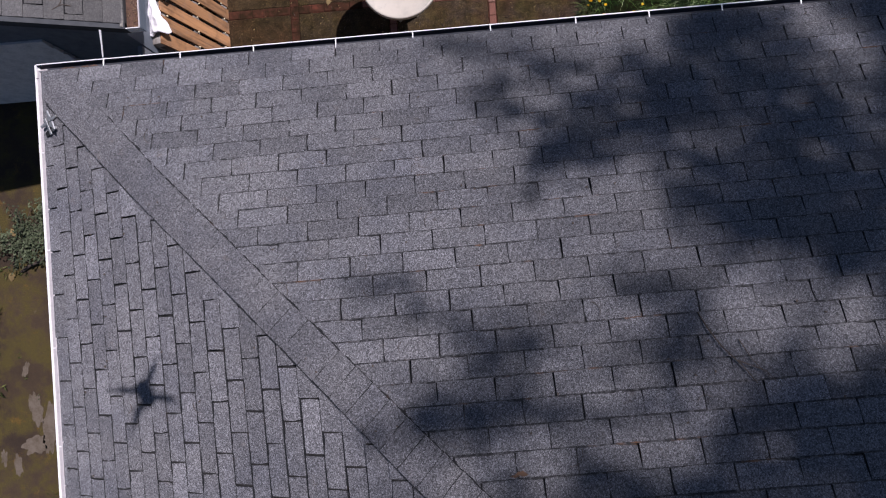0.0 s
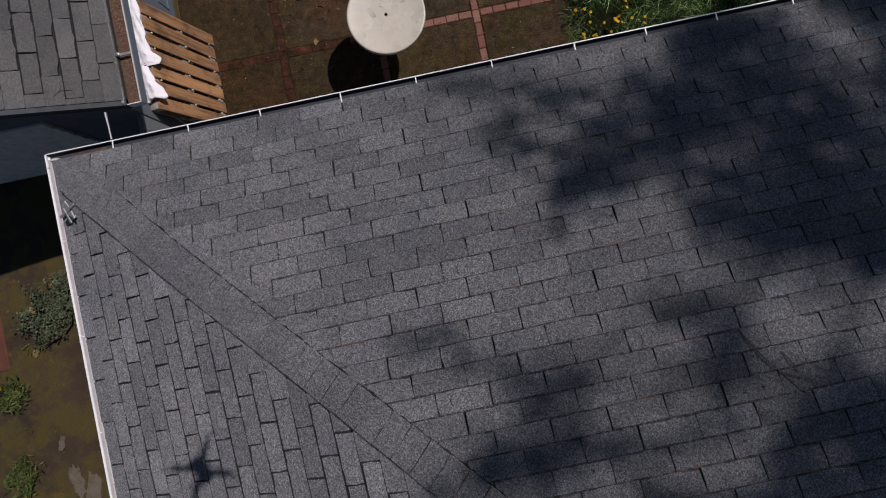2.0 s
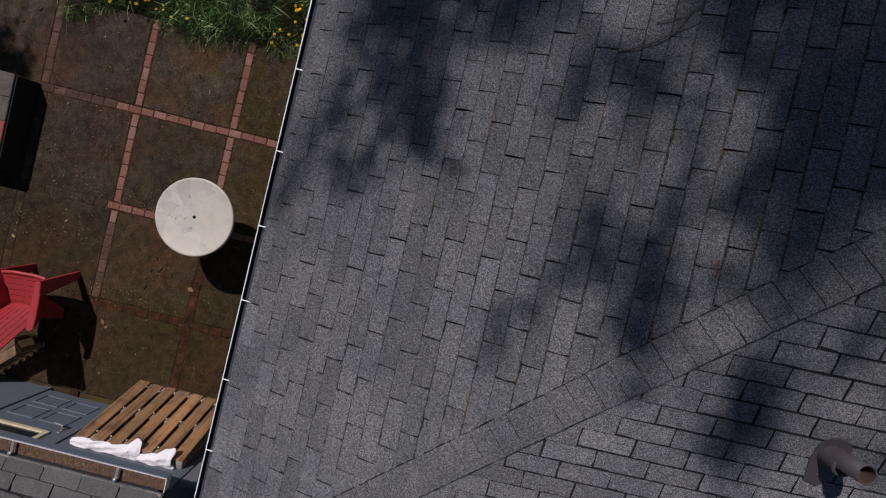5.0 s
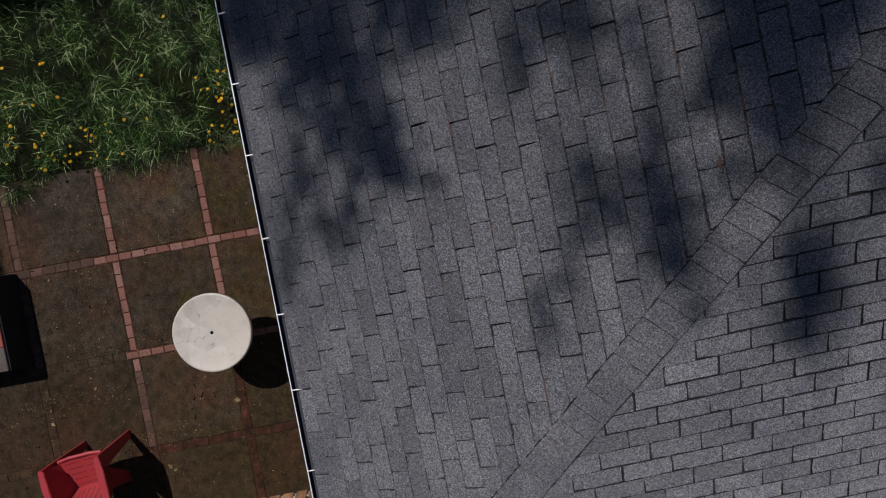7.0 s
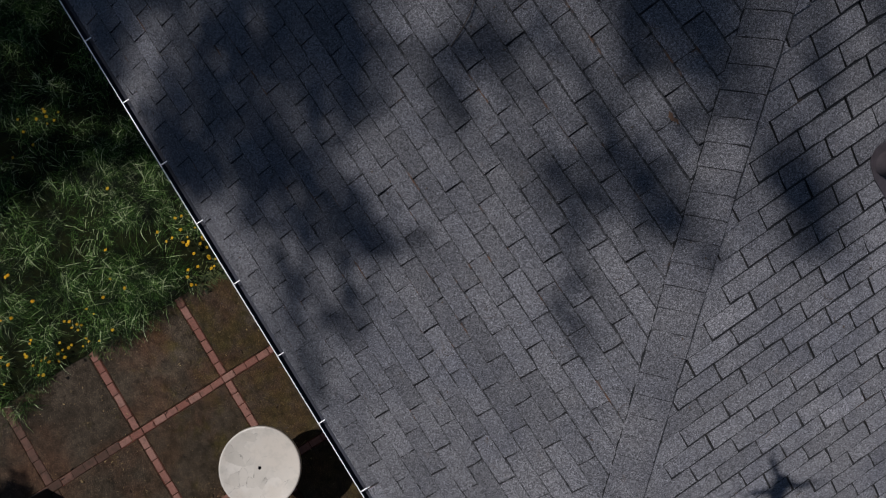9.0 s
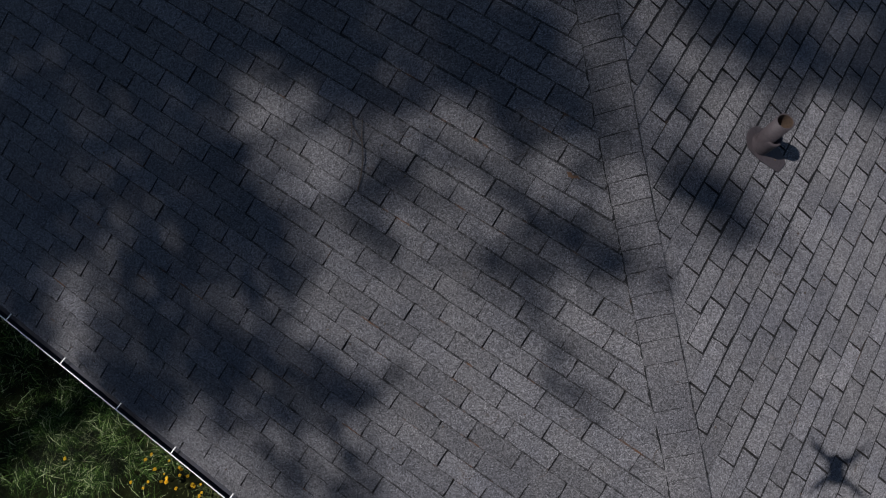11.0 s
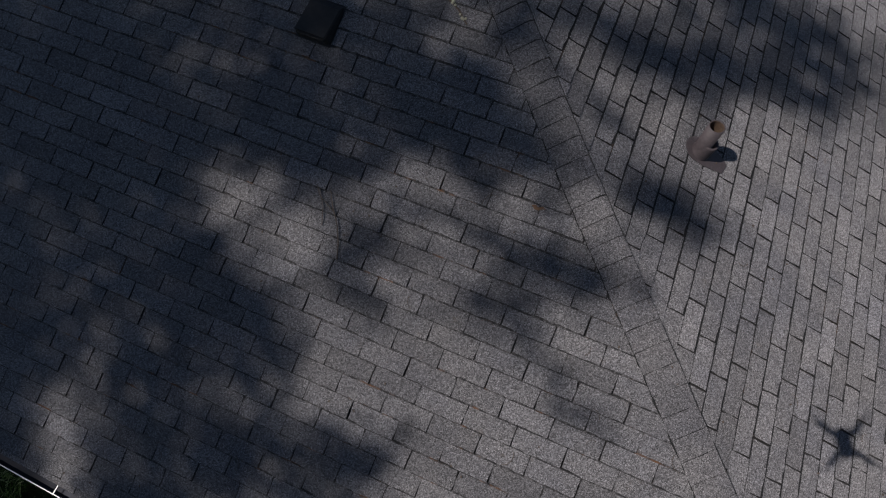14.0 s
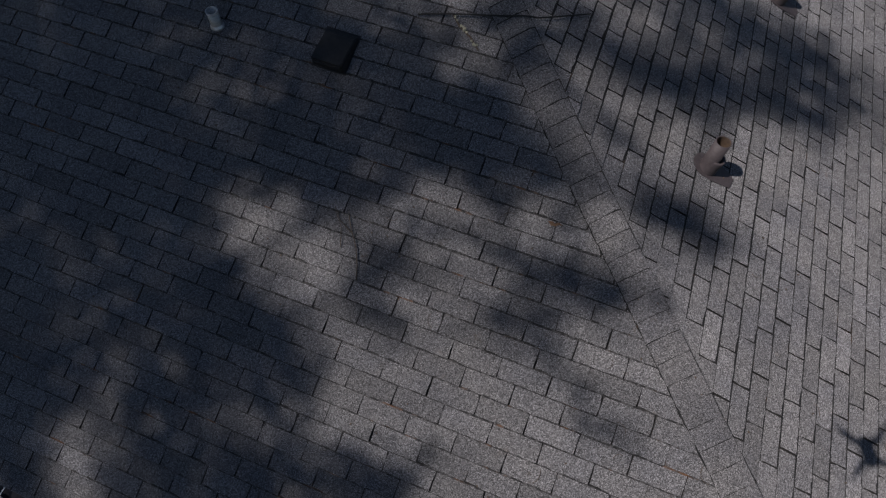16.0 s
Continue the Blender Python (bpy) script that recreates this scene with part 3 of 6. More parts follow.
# ---------------------------------------------------------------- gutters
def gutter_side(name, origin, along, inward, length, label, lip, hangers, inner_mat, fill=None):
    g = empty(name, Matrix(), label, "gutter", kind="structure")
    along, inward, up = Vector(along), Vector(inward), Vector((0, 0, 1))
    o = Vector(origin)

    def strip(nm, prof, mat, a0, a1, lab=""):
        V = [tuple(o + along * a + inward * q[0] + up * q[1]) for a in (a0, a1) for q in prof]
        n = len(prof)
        F = [(k, (k + 1) % n, n + (k + 1) % n, n + k) for k in range(n)] + [tuple(range(n))[::-1], tuple(range(n, 2 * n))]
        ob = raw(nm, V, F, mat, g, lab)
        bm = bmesh.new()
        bm.from_mesh(ob.data)
        bmesh.ops.recalc_face_normals(bm, faces=bm.faces)
        bm.to_mesh(ob.data)
        bm.free()
        return ob

    strip("rolled_lip", [(0, 0), (lip, 0), (lip, -0.010), (0.004, -0.010), (0.004, -0.03), (0, -0.03)], GUTTER, 0, length, "white painted rolled lip")
    strip("front", [(0, -0.03), (0.004, -0.03), (0.022, -0.06), (0.024, -0.09), (0.020, -0.09), (0.018, -0.06)], GUTTER, 0, length)
    # inner face of the front; a dark inner colour there stands for shade
    strip("front_liner", [(0.0045, -0.0105), (0.0065, -0.0105), (0.0065, -0.03), (0.0265, -0.06), (0.0265, -0.084), (0.0245, -0.084), (0.0245, -0.06), (0.0045, -0.03)], inner_mat, 0.12 if fill else 0.006, length)
    strip("trough", [(0.022, -0.045), (0.11, -0.045), (0.11, 0.0), (0.114, 0.0), (0.114, -0.09), (0.022, -0.09)], inner_mat, 0.12 if fill else 0.006, length, "gutter trough")
    if fill:
        strip("dirt_fill", [(lip + 0.002, -0.006), (0.05, 0.010), (0.105, 0.012), (0.105, -0.084), (lip + 0.002, -0.084)], fill, 0.05, length - 0.10, "pale dried dirt")
    for a in hangers:
        strip("hanger", [(0.004, 0.004), (0.09, 0.012), (0.09, 0.008), (0.004, 0.000)], GUTTER, a - 0.004, a + 0.004, "thin aluminium hanger strap")
    return g


HANG = [0.558, 1.168, 1.745, 2.385, 2.978, 3.570, 4.212, 4.758, 5.295] + [5.87 + 0.58 * k for k in range(15)]
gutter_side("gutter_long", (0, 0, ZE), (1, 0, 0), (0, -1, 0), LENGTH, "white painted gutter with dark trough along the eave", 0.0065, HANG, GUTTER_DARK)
gutter_side("gutter_short", (0, 0, ZE), (0, -1, 0), (1, 0, 0), 2 * RUN, "white painted gutter full of pale dirt along the short eave", 0.012, [0.70 + 0.76 * k for k in range(13)], GUTTER, PALE_DIRT)

# ---------------------------------------------------------------- the shed next door
SP = 0.40
SS = math.sqrt(1 + SP * SP)
SX, SY, SZ = 0.54, 0.385, 1.957          # roof edge, rake line, eave height
SR = -1.95                               # ridge
shed = empty("shed", Matrix(), "blue-grey painted garden shed with a weathered grey shingle roof", "shed")


def shed_z(x):
    return SZ + SP * (SX - x)


bm = bmesh.new()
box(bm, 0.17, 0.55, -0.05, 0.27, 1.93, 1.98)
box(bm, 0.17, 2.78, -0.05, 0.27, 4.9, 1.98)
box(bm, 0.17, 1.93, 1.90, 0.27, 2.78, 1.98)
part("long_wall", bm, WALL, shed)
bm = bmesh.new()
outline = [(-4.1, -0.05), (0.17, -0.05), (0.17, 2.02), (SR, shed_z(SR) - 0.08), (-4.1, 2.02)]
prism(bm, outline, 0, 0.1, pose(0, 0.65, 0, 90, 0, 0))
part("gable_wall", bm, DARK_BLUE_GREY, shed, "gable wall in darker blue-grey that holds its shade")
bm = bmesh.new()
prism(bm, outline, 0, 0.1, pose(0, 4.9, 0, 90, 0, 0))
part("gable_wall", bm, DARK_BLUE_GREY, shed)
part("back_wall", boxed(-4.2, 0.55, -0.05, -4.1, 4.9, 2.0), WALL, shed)
# lap boards on the lower gable
for k in range(10):
    z = 0.02 + 0.153 * k
    bm = bmesh.new()
    v = [(-4.1, 0.548, z), (-0.50, 0.548, z), (-0.50, 0.546, z + 0.131), (-4.1, 0.546, z + 0.131), (-4.1, 0.508, z), (-0.50, 0.508, z), (-0.50, 0.524, z + 0.131), (-4.1, 0.524, z + 0.131)]
    vs = [bm.verts.new(q) for q in v]
    for f in ((0, 1, 2, 3), (4, 7, 6, 5), (0, 4, 5, 1), (2, 6, 7, 3), (1, 5, 6, 2), (0, 3, 7, 4)):
        bm.faces.new([vs[i] for i in f])
    part("lap_board", bm, SIDING, shed)
# roof deck, drip edge and fascia
V = [(SX, SY, SZ - 0.012), (SX, 5.1, SZ - 0.012), (SR, 5.1, shed_z(SR) - 0.012), (SR, SY, shed_z(SR) - 0.012), (2 * SR - SX, SY, SZ - 0.012), (2 * SR - SX, 5.1, SZ - 0.012)]
V += [(x, y, z - 0.06) for x, y, z in V]
shed_roof = raw("roof", V, [(0, 1, 2, 3), (3, 2, 5, 4), (7, 6, 9, 8), (8, 9, 10, 11), (0, 6, 7, 1), (1, 7, 8, 2), (2, 8, 11, 5), (4, 5, 11, 10), (3, 4, 10, 9), (0, 3, 9, 6)], FELT, shed)
bm = bmesh.new()
for a, b in ((SX, SR), (2 * SR - SX, SR)):
    q0, q1 = Vector((a, SY, SZ)), Vector((b, SY, shed_z(SR)))
    vs = [bm.verts.new(q) for q in (q0 + Vector((0, -0.012, -0.004)), q1 + Vector((0, -0.012, -0.004)), q1 + Vector((0, -0.012, -0.10)), q0 + Vector((0, -0.012, -0.10)),
                                    q0 + Vector((0, 0.05, -0.004)), q1 + Vector((0, 0.05, -0.004)), q1 + Vector((0, 0.02, -0.10)), q0 + Vector((0, 0.02, -0.10)))]
    for f in ((0, 1, 2, 3), (4, 7, 6, 5), (0, 4, 5, 1), (3, 2, 6, 7), (0, 3, 7, 4), (1, 5, 6, 2)):
        bm.faces.new([vs[i] for i in f])
part("rake_trim", bm, RAKE, shed, "grey metal rake trim")
SHED_FRAME = Matrix.Translation((SX, 0, SZ)) @ Matrix(((0, -1 / SS, SP / SS, 0), (1, 0, 0, 0), (0, SP / SS, 1 / SS, 0), (0, 0, 0, 1)))
run_of_tabs(SHED_FRAME, 5.2, 20, 0.6175, 0.59, [(1, 0, SY + 0.03), (-1, 0, -5.1), (0, -1, -(SX - SR) * SS), (0, 1, 0.0)], (0.4, 2.4, -0.1, 1.5), shed_roof, first=-0.115, limit=60, expo=0.139, tab=0.333, skew=-0.024,
            joined=SHED_SHINGLE, whole=SHED_PIECE, gap=0.0085, thick=0.0085, grime=0.0075, lap=GRIME, ragged=2.4)
back = []
for k in range(16):
    a0, a1 = SR - k * 0.155, SR - (k + 1) * 0.155 - 0.01
    back.append((a0, a1))
V, F = [], []
for a0, a1 in back:
    b = len(V)
    z0, z1 = shed_z(SR) - SP * (SR - a0), shed_z(SR) - SP * (SR - a1)
    V += [(a0, SY + 0.03, z0 - 0.004), (a0, 5.1, z0 - 0.004), (a1, 5.1, z1 + 0.004), (a1, SY + 0.03, z1 + 0.004)]
    F.append((b, b + 1, b + 2, b + 3))
raw("far_slope", V, F, SHED_SHINGLE, shed)

# low boarded fence from the shed's corner to the house
fence = empty("garden_fence", pose(0.27, 0.545, 0), "low slate-grey boarded fence between the shed and the house", "fence")
for k in range(8):
    y = -0.012 - 0.143 * k
    part("board", boxed(-0.022, y - 0.140, -0.03, 0.0, y, 1.215 + random.uniform(-0.006, 0.006), 0.002), FENCE, fence)
for z in (0.25, 0.95):
    part("rail", boxed(-0.062, -1.15, z - 0.035, -0.0225, -0.012, z + 0.035, 0.003), FENCE, fence)
part("cap_rail", boxed(-0.045, -1.155, 1.222, 0.006, -0.012, 1.240, 0.003), FENCE, fence)

# dry twig on its roof
twig2 = empty("twig", Matrix.Translation((0.13, 0.53, 2.128)), "thin dry twig lying on the shed roof", "twig")
for nm, pts in (("stem", ((-0.058, -0.041, 0.024), (-0.02, -0.012, 0.012), (0.012, 0.004, 0.0), (0.068, 0.0, -0.026))), ("side_shoot", ((-0.015, -0.006, 0.010), (0.0, 0.02, 0.006), (0.006, 0.040, 0.004)))):
    bm = bmesh.new()
    tube(bm, pts, 0.0032, 6)
    part(nm, bm, BARK, twig2)

# its rusty gutter
bm = bmesh.new()
prof = [(0.0, 0.0), (0.008, 0.0), (0.008, -0.032), (0.122, -0.032), (0.122, -0.012), (0.133, -0.012), (0.133, -0.097), (0.0, -0.097)]
vs = [[bm.verts.new((SX - 0.012 + x, y, SZ - 0.012 + z)) for x, z in prof] for y in (SY, 5.05)]
for k in range(len(prof)):
    j = (k + 1) % len(prof)
    bm.faces.new((vs[0][k], vs[0][j], vs[1][j], vs[1][k]))
bm.faces.new(vs[0])
bm.faces.new(vs[1][::-1])
bmesh.ops.recalc_face_normals(bm, faces=bm.faces)
rusty = part("gutter", bm, RUST, shed, "rusty brown gutter full of old leaves")
part("lip", boxed(SX + 0.116, SY - 0.004, SZ - 0.0235, SX + 0.123, 5.05, SZ - 0.014), PALE_DIRT, rusty, "white painted lip")
part("outer_face", boxed(SX + 0.1215, SY - 0.002, SZ - 0.115, SX + 0.1275, 5.05, SZ - 0.0245), DOOR, rusty, "slate-blue painted outer face")
part("end_plate", boxed(SX - 0.01, SY - 0.006, SZ - 0.095, SX + 0.12, SY, SZ - 0.016), GUTTER, rusty)
bm = bmesh.new()
for k in range(620):
    y, x = random.uniform(SY, 4.0), SX + 0.10 * random.random() ** 0.7
    q = random.uniform(0.004, 0.013)
    box(bm, -q, -0.004, -0.001, q, 0.004, 0.001, pose(x, y, SZ - 0.043 + random.uniform(0, 0.006), random.uniform(-14, 14), random.uniform(-14, 14), random.uniform(0, 180)))
litter = part("leaf_litter", bm, BENCH, rusty)
litter["kind"] = "stuff"
for y in (0.80, 1.72, 2.64, 3.56):
    bm = boxed(SX - 0.02, y - 0.012, SZ - 0.002, SX + 0.12, y + 0.012, SZ + 0.004, 0.002)
    lathe(bm, [(0, 0.0), (0.017, 0.0), (0.017, 0.02), (0.008, 0.026), (0, 0.026)], 10, pose(SX + 0.02, y, SZ + 0.002))
    part("gutter_bracket", bm, GALV, rusty, "grey steel gutter bracket")
part("drip_edge", boxed(SX - 0.030, SY, SZ + 0.004, SX - 0.006, 5.05, SZ + 0.014, 0.003), CRUST, rusty, "pale lichen-crusted drip edge")
part("eave_board", boxed(0.42, SY + 0.02, SZ - 0.12, SX - 0.015, 5.05, SZ - 0.075), WOOD_END, shed)

# the door, with a cream window frame and a lever handle
door = part("door", boxed(0.225, 1.95, 0.03, 0.272, 2.76, 1.89, 0.003), DOOR, shed, "blue-grey panelled door with a cream framed window")
for y0, y1 in ((2.04, 2.33), (2.39, 2.68)):
    for z0, z1 in ((0.17, 0.42), (0.50, 0.78)):
        bm = bmesh.new()
        w = 0.022
        for a in ((y0, z0, y1, z0 + w), (y0, z1 - w, y1, z1), (y0, z0 + w, y0 + w, z1 - w), (y1 - w, z0 + w, y1, z1 - w)):
            box(bm, 0.270, a[0], a[1], 0.281, a[2], a[3], None, 0.003)
        part("door_panel", bm, DOOR, door)
bm = bmesh.new()
w = 0.05
for a in ((2.05, 0.97, 2.66, 0.97 + w), (2.05, 1.75 - w, 2.66, 1.75), (2.05, 0.97 + w, 2.05 + w, 1.75 - w), (2.66 - w, 0.97 + w, 2.66, 1.75 - w)):
    box(bm, 0.268, a[0], a[1], 0.292, a[2], a[3], None, 0.004)
part("window_frame", bm, CREAM, door, "cream painted window frame")
part("pane", boxed(0.268, 2.10, 1.02, 0.276, 2.61, 1.70), GLASS, door)
bm = boxed(0.270, 1.985, 0.80, 0.278, 2.02, 0.93, 0.003)
tube(bm, [(0.275, 2.003, 0.87), (0.325, 2.003, 0.87), (0.33, 2.02, 0.87), (0.33, 2.10, 0.865)], 0.009, 8)
part("handle", bm, GALV, door, "steel lever handle")
bm = bmesh.new()
for a in ((1.86, -0.02, 1.945, 1.97), (2.765, -0.02, 2.85, 1.97), (1.945, 1.90, 2.765, 1.97)):
    box(bm, 0.268, a[0], a[1], 0.288, a[2], a[3], None, 0.003)
part("door_trim", bm, WALL, shed)

# ---------------------------------------------------------------- pallet with a towel
lean = math.degrees(math.atan2(0.27, 1.06))
PM = pose(0.655, 0.62, 0.0, 0, -(lean), 0)      # local: z up the pallet, y along the wall, x out of its face
pallet = empty("pallet", PM, "brown weathered timber pallet leaning against the shed wall", "pallet")
for k in range(7):
    w = 0.127 if k not in (0, 6) else 0.130
    y = k * 0.165
    ob = part("board", boxed(-0.545, -w / 2, -0.010, 0.545, w / 2, 0.010, 0.003), WOOD, pallet)
    ob.matrix_basis = pose(-0.012, y + 0.06, 0.552, random.gauss(0, 0.5), 90 + random.gauss(0, 0.25), random.gauss(0, 0.2))
for z in (0.05, 0.55, 1.05):
    part("stringer", boxed(-0.115, 0.0, z - 0.045, -0.024, 1.11, z + 0.045, 0.004), WOOD_END, pallet, "grey sawn cross bearer")
for k in range(5):
    part("rear_board", boxed(-0.137, k * 0.25, 0.0, -0.116, k * 0.25 + 0.10, 1.10, 0.003), WOOD_END, pallet)
for z in (0.10, 0.55, 1.0):
    for k in range(1, 7):
        bm = bmesh.new()
        bmesh.ops.create_icosphere(bm, subdivisions=2, radius=0.0095)
        for v in bm.verts:
            v.co *= 1 + 0.35 * noise.noise(v.co * 90 + Vector((k, z, 3)))
        ob = part("wood_chip", bm, CREAM, pallet, "pale splintered wood bit between boards")
        ob.matrix_basis = pose(0.0, k * 0.165 - 0.022 + random.gauss(0, 0.004), z + random.gauss(0, 0.02))


def towel():
    """A twisted towel lying along the pallet's upper edge in two folded lengths, with a flap at the end of each."""
    knots = [(0.08, 0.060, 0.030), (0.10, 0.088, 0.024), (0.17, 0.080, 0.012), (0.28, 0.058, -0.012), (0.40, 0.034, -0.026), (0.435, 0.030, -0.030), (0.44, 0.070, 0.028),
             (0.50, 0.088, 0.020), (0.58, 0.062, -0.006), (0.75, 0.058, -0.016), (0.95, 0.050, -0.018), (1.08, 0.044, -0.02), (1.13, 0.028, -0.02)]

    def at(y):
        for (a, w0, c0), (b, w1, c1) in zip(knots, knots[1:]):
            if y <= b:
                u = max(0.0, (y - a) / (b - a))
                u = u * u * (3 - 2 * u)
                return w0 + (w1 - w0) * u, c0 + (c1 - c0) * u
        return knots[-1][1:]

    V, F = [], []
    n, m = 84, 20
    for i in range(n + 1):
        y = 0.08 + 1.05 * i / n
        w, c = at(y)
        turn = 0.5 * math.sin(y * 7.5)
        for j in range(m + 1):
            a = (j / m - 0.5) * 2
            fold = 0.0045 * math.sin(a * 6 + y * 15 + turn * 4) + 0.013 * noise.noise(Vector((y * 9, a * 1.7 + turn, 0.3))) + 0.008 * noise.noise(Vector((y * 27, a * 4, 4.3)))
            x = -0.042 + c + a * 1.28 * w * (1 + 0.12 * noise.noise(Vector((y * 12, 3.3 * (a > 0), 1.7))))
            z = 1.128 + 0.034 * math.cos(a * 1.45) + fold - 0.055 * max(0.0, x - 0.015) / 0.06 * (1 if a > 0 else 0)
            V.append((x, y + 0.012 * math.sin(a * 2.4 + 1) * (1 if y < 0.2 or 0.42 < y < 0.52 else 0.3), z))
    for i in range(n):
        for j in range(m):
            b = i * (m + 1) + j
            F.append((b, b + 1, b + m + 2, b + m + 1))
    ob = raw("towel", V, F, CLOTH, None, smooth=True)
    ob.matrix_world = PM
    sol = ob.modifiers.new("thickness", "SOLIDIFY")
    sol.thickness, sol.offset = 0.016, -1.0
    return tagged(ob, "twisted white towel lying along the top of the pallet", "towel")


towel()

# ---------------------------------------------------------------- round table
table = empty("round_table", pose(2.774, 1.215, 0), "round white plastic garden table with grey stains", "table")
bm = bmesh.new()
lathe(bm, [(0.017, 0.706), (0.017, 0.7175), (0.0185, 0.7187), (0.024, 0.719), (0.12, 0.719), (0.385, 0.722), (0.398, 0.727), (0.410, 0.727), (0.418, 0.720), (0.418, 0.680), (0.408, 0.680), (0.404, 0.704), (0.017, 0.706)], 64)
part("tabletop", bm, TABLE, table, smooth=True)
# black cup closes the hole, its inner shade put into the colour
bm = bmesh.new()
lathe(bm, [(0.0, 0.690), (0.0165, 0.690), (0.0165, 0.7165), (0.014, 0.7165), (0.014, 0.694), (0.0, 0.694)], 20)
part("umbrella_hole", bm, BLACK, table, "black cup for the umbrella hole's dark inside")
for k in range(4):
    bm = bmesh.new()
    a = math.radians(45 + 90 * k + 12)
    tube(bm, [(0.12 * math.cos(a), 0.12 * math.sin(a), 0.70), (0.12 * math.cos(a), 0.12 * math.sin(a), 0.35), (0.14 * math.cos(a), 0.14 * math.sin(a), 0.0)], [0.030, 0.026, 0.022], 10)
    part("leg", bm, TABLE, table)

# ---------------------------------------------------------------- red plastic armchair, facing away from the shed
chair = empty("garden_chair", pose(1.31, 2.985, 0, 0, 0, 4), "tall red plastic garden armchair with slotted seat and back", "chair")


def ladder(width0, width1, length, rows, slot, side, middle, thick):
    """A tapered moulded panel: rows of narrow slots in two columns."""
    bm = bmesh.new()
    xs = [0.0]
    pitch = length / (rows + 1)
    for k in range(rows):
        xs += [pitch * (k + 1) - slot / 2, pitch * (k + 1) + slot / 2]
    xs.append(length)
    top, low = [], []
    for x in xs:
        w = (width0 + (width1 - width0) * x / length) / 2
        line = [(x, y, -0.02 * (1 - (y / w) ** 2)) for y in (-w, -w + side, -middle / 2, middle / 2, w - side, w)]
        top.append([bm.verts.new(q) for q in line])
        low.append([bm.verts.new((q[0], q[1], q[2] - thick)) for q in line])
    n = len(xs) - 1

    def solid(i, j):
        return 0 <= i < n and 0 <= j < 5 and not (i % 2 == 1 and j in (1, 3))

    for i in range(n):
        for j in range(5):
            f = bm.faces.new((low[i][j], low[i][j + 1], low[i + 1][j + 1], low[i + 1][j]))
            # slots are closed; a black floor stands for the dark seen through them
            if not solid(i, j):
                f.material_index = 1
                continue
            bm.faces.new((top[i][j], top[i + 1][j], top[i + 1][j + 1], top[i][j + 1]))
            for di, dj, a, b in ((-1, 0, (i, j), (i, j + 1)), (1, 0, (i + 1, j + 1), (i + 1, j)), (0, -1, (i + 1, j), (i, j)), (0, 1, (i, j + 1), (i + 1, j + 1))):
                if not solid(i + di, j + dj):
                    bm.faces.new((top[a[0]][a[1]], top[b[0]][b[1]], low[b[0]][b[1]], low[a[0]][a[1]]))
    return bm


def staves(width0, width1, length, columns, slot, margin, thick):
    """A moulded back panel with long slots from bottom to top and rounded top corners."""
    bm = bmesh.new()
    xs = [0.0, margin, length * 0.5, length - margin, length - 0.03, length]
    cuts = [0.0]
    for k in range(columns):
        m = (k + 1) / (columns + 1)
        cuts += [m - slot / width1 / 2, m + slot / width1 / 2]
    cuts.append(1.0)
    top, low = [], []
    for x in xs:
        w = width0 + (width1 - width0) * x / length
        w -= 0.05 if x == length else 0.0
        line = [(x, (v - 0.5) * w, -0.035 * (1 - (2 * v - 1) ** 2)) for v in cuts]
        top.append([bm.verts.new(q) for q in line])
        low.append([bm.verts.new((q[0], q[1], q[2] - thick)) for q in line])
    n, m = len(xs) - 1, len(cuts) - 1

    def solid(i, j):
        return 0 <= i < n and 0 <= j < m and not (i in (1, 2) and j % 2 == 1)

    for i in range(n):
        for j in range(m):
            f = bm.faces.new((low[i][j], low[i][j + 1], low[i + 1][j + 1], low[i + 1][j]))
            # closed slots again, their darkness put into the black floor
            if not solid(i, j):
                f.material_index = 1
                continue
            bm.faces.new((top[i][j], top[i + 1][j], top[i + 1][j + 1], top[i][j + 1]))
            for di, dj, a, b in ((-1, 0, (i, j), (i, j + 1)), (1, 0, (i + 1, j + 1), (i + 1, j)), (0, -1, (i + 1, j), (i, j)), (0, 1, (i, j + 1), (i + 1, j + 1))):
                if not solid(i + di, j + dj):
                    bm.faces.new((top[a[0]][a[1]], top[b[0]][b[1]], low[b[0]][b[1]], low[a[0]][a[1]]))
    return bm


seat = part("seat", ladder(0.44, 0.50, 0.42, 5, 0.008, 0.055, 0.04, 0.012), (PLASTIC_RED, BLACK), chair)
seat.matrix_basis = pose(-0.03, 0, 0.40, 0, -16.5, 0)
bm = bmesh.new()
tube(bm, [(0.362, -0.245, 0.506), (0.380, -0.12, 0.508), (0.380, 0.12, 0.508), (0.362, 0.245, 0.506)], 0.020, 10)
part("front_roll", bm, PLASTIC_RED, chair)
back = part("backrest", staves(0.44, 0.47, 0.716, 7, 0.008, 0.06, 0.014), (PLASTIC_RED, BLACK), chair)
back.matrix_basis = pose(-0.02, 0, 0.40, 0, -118.4, 0)
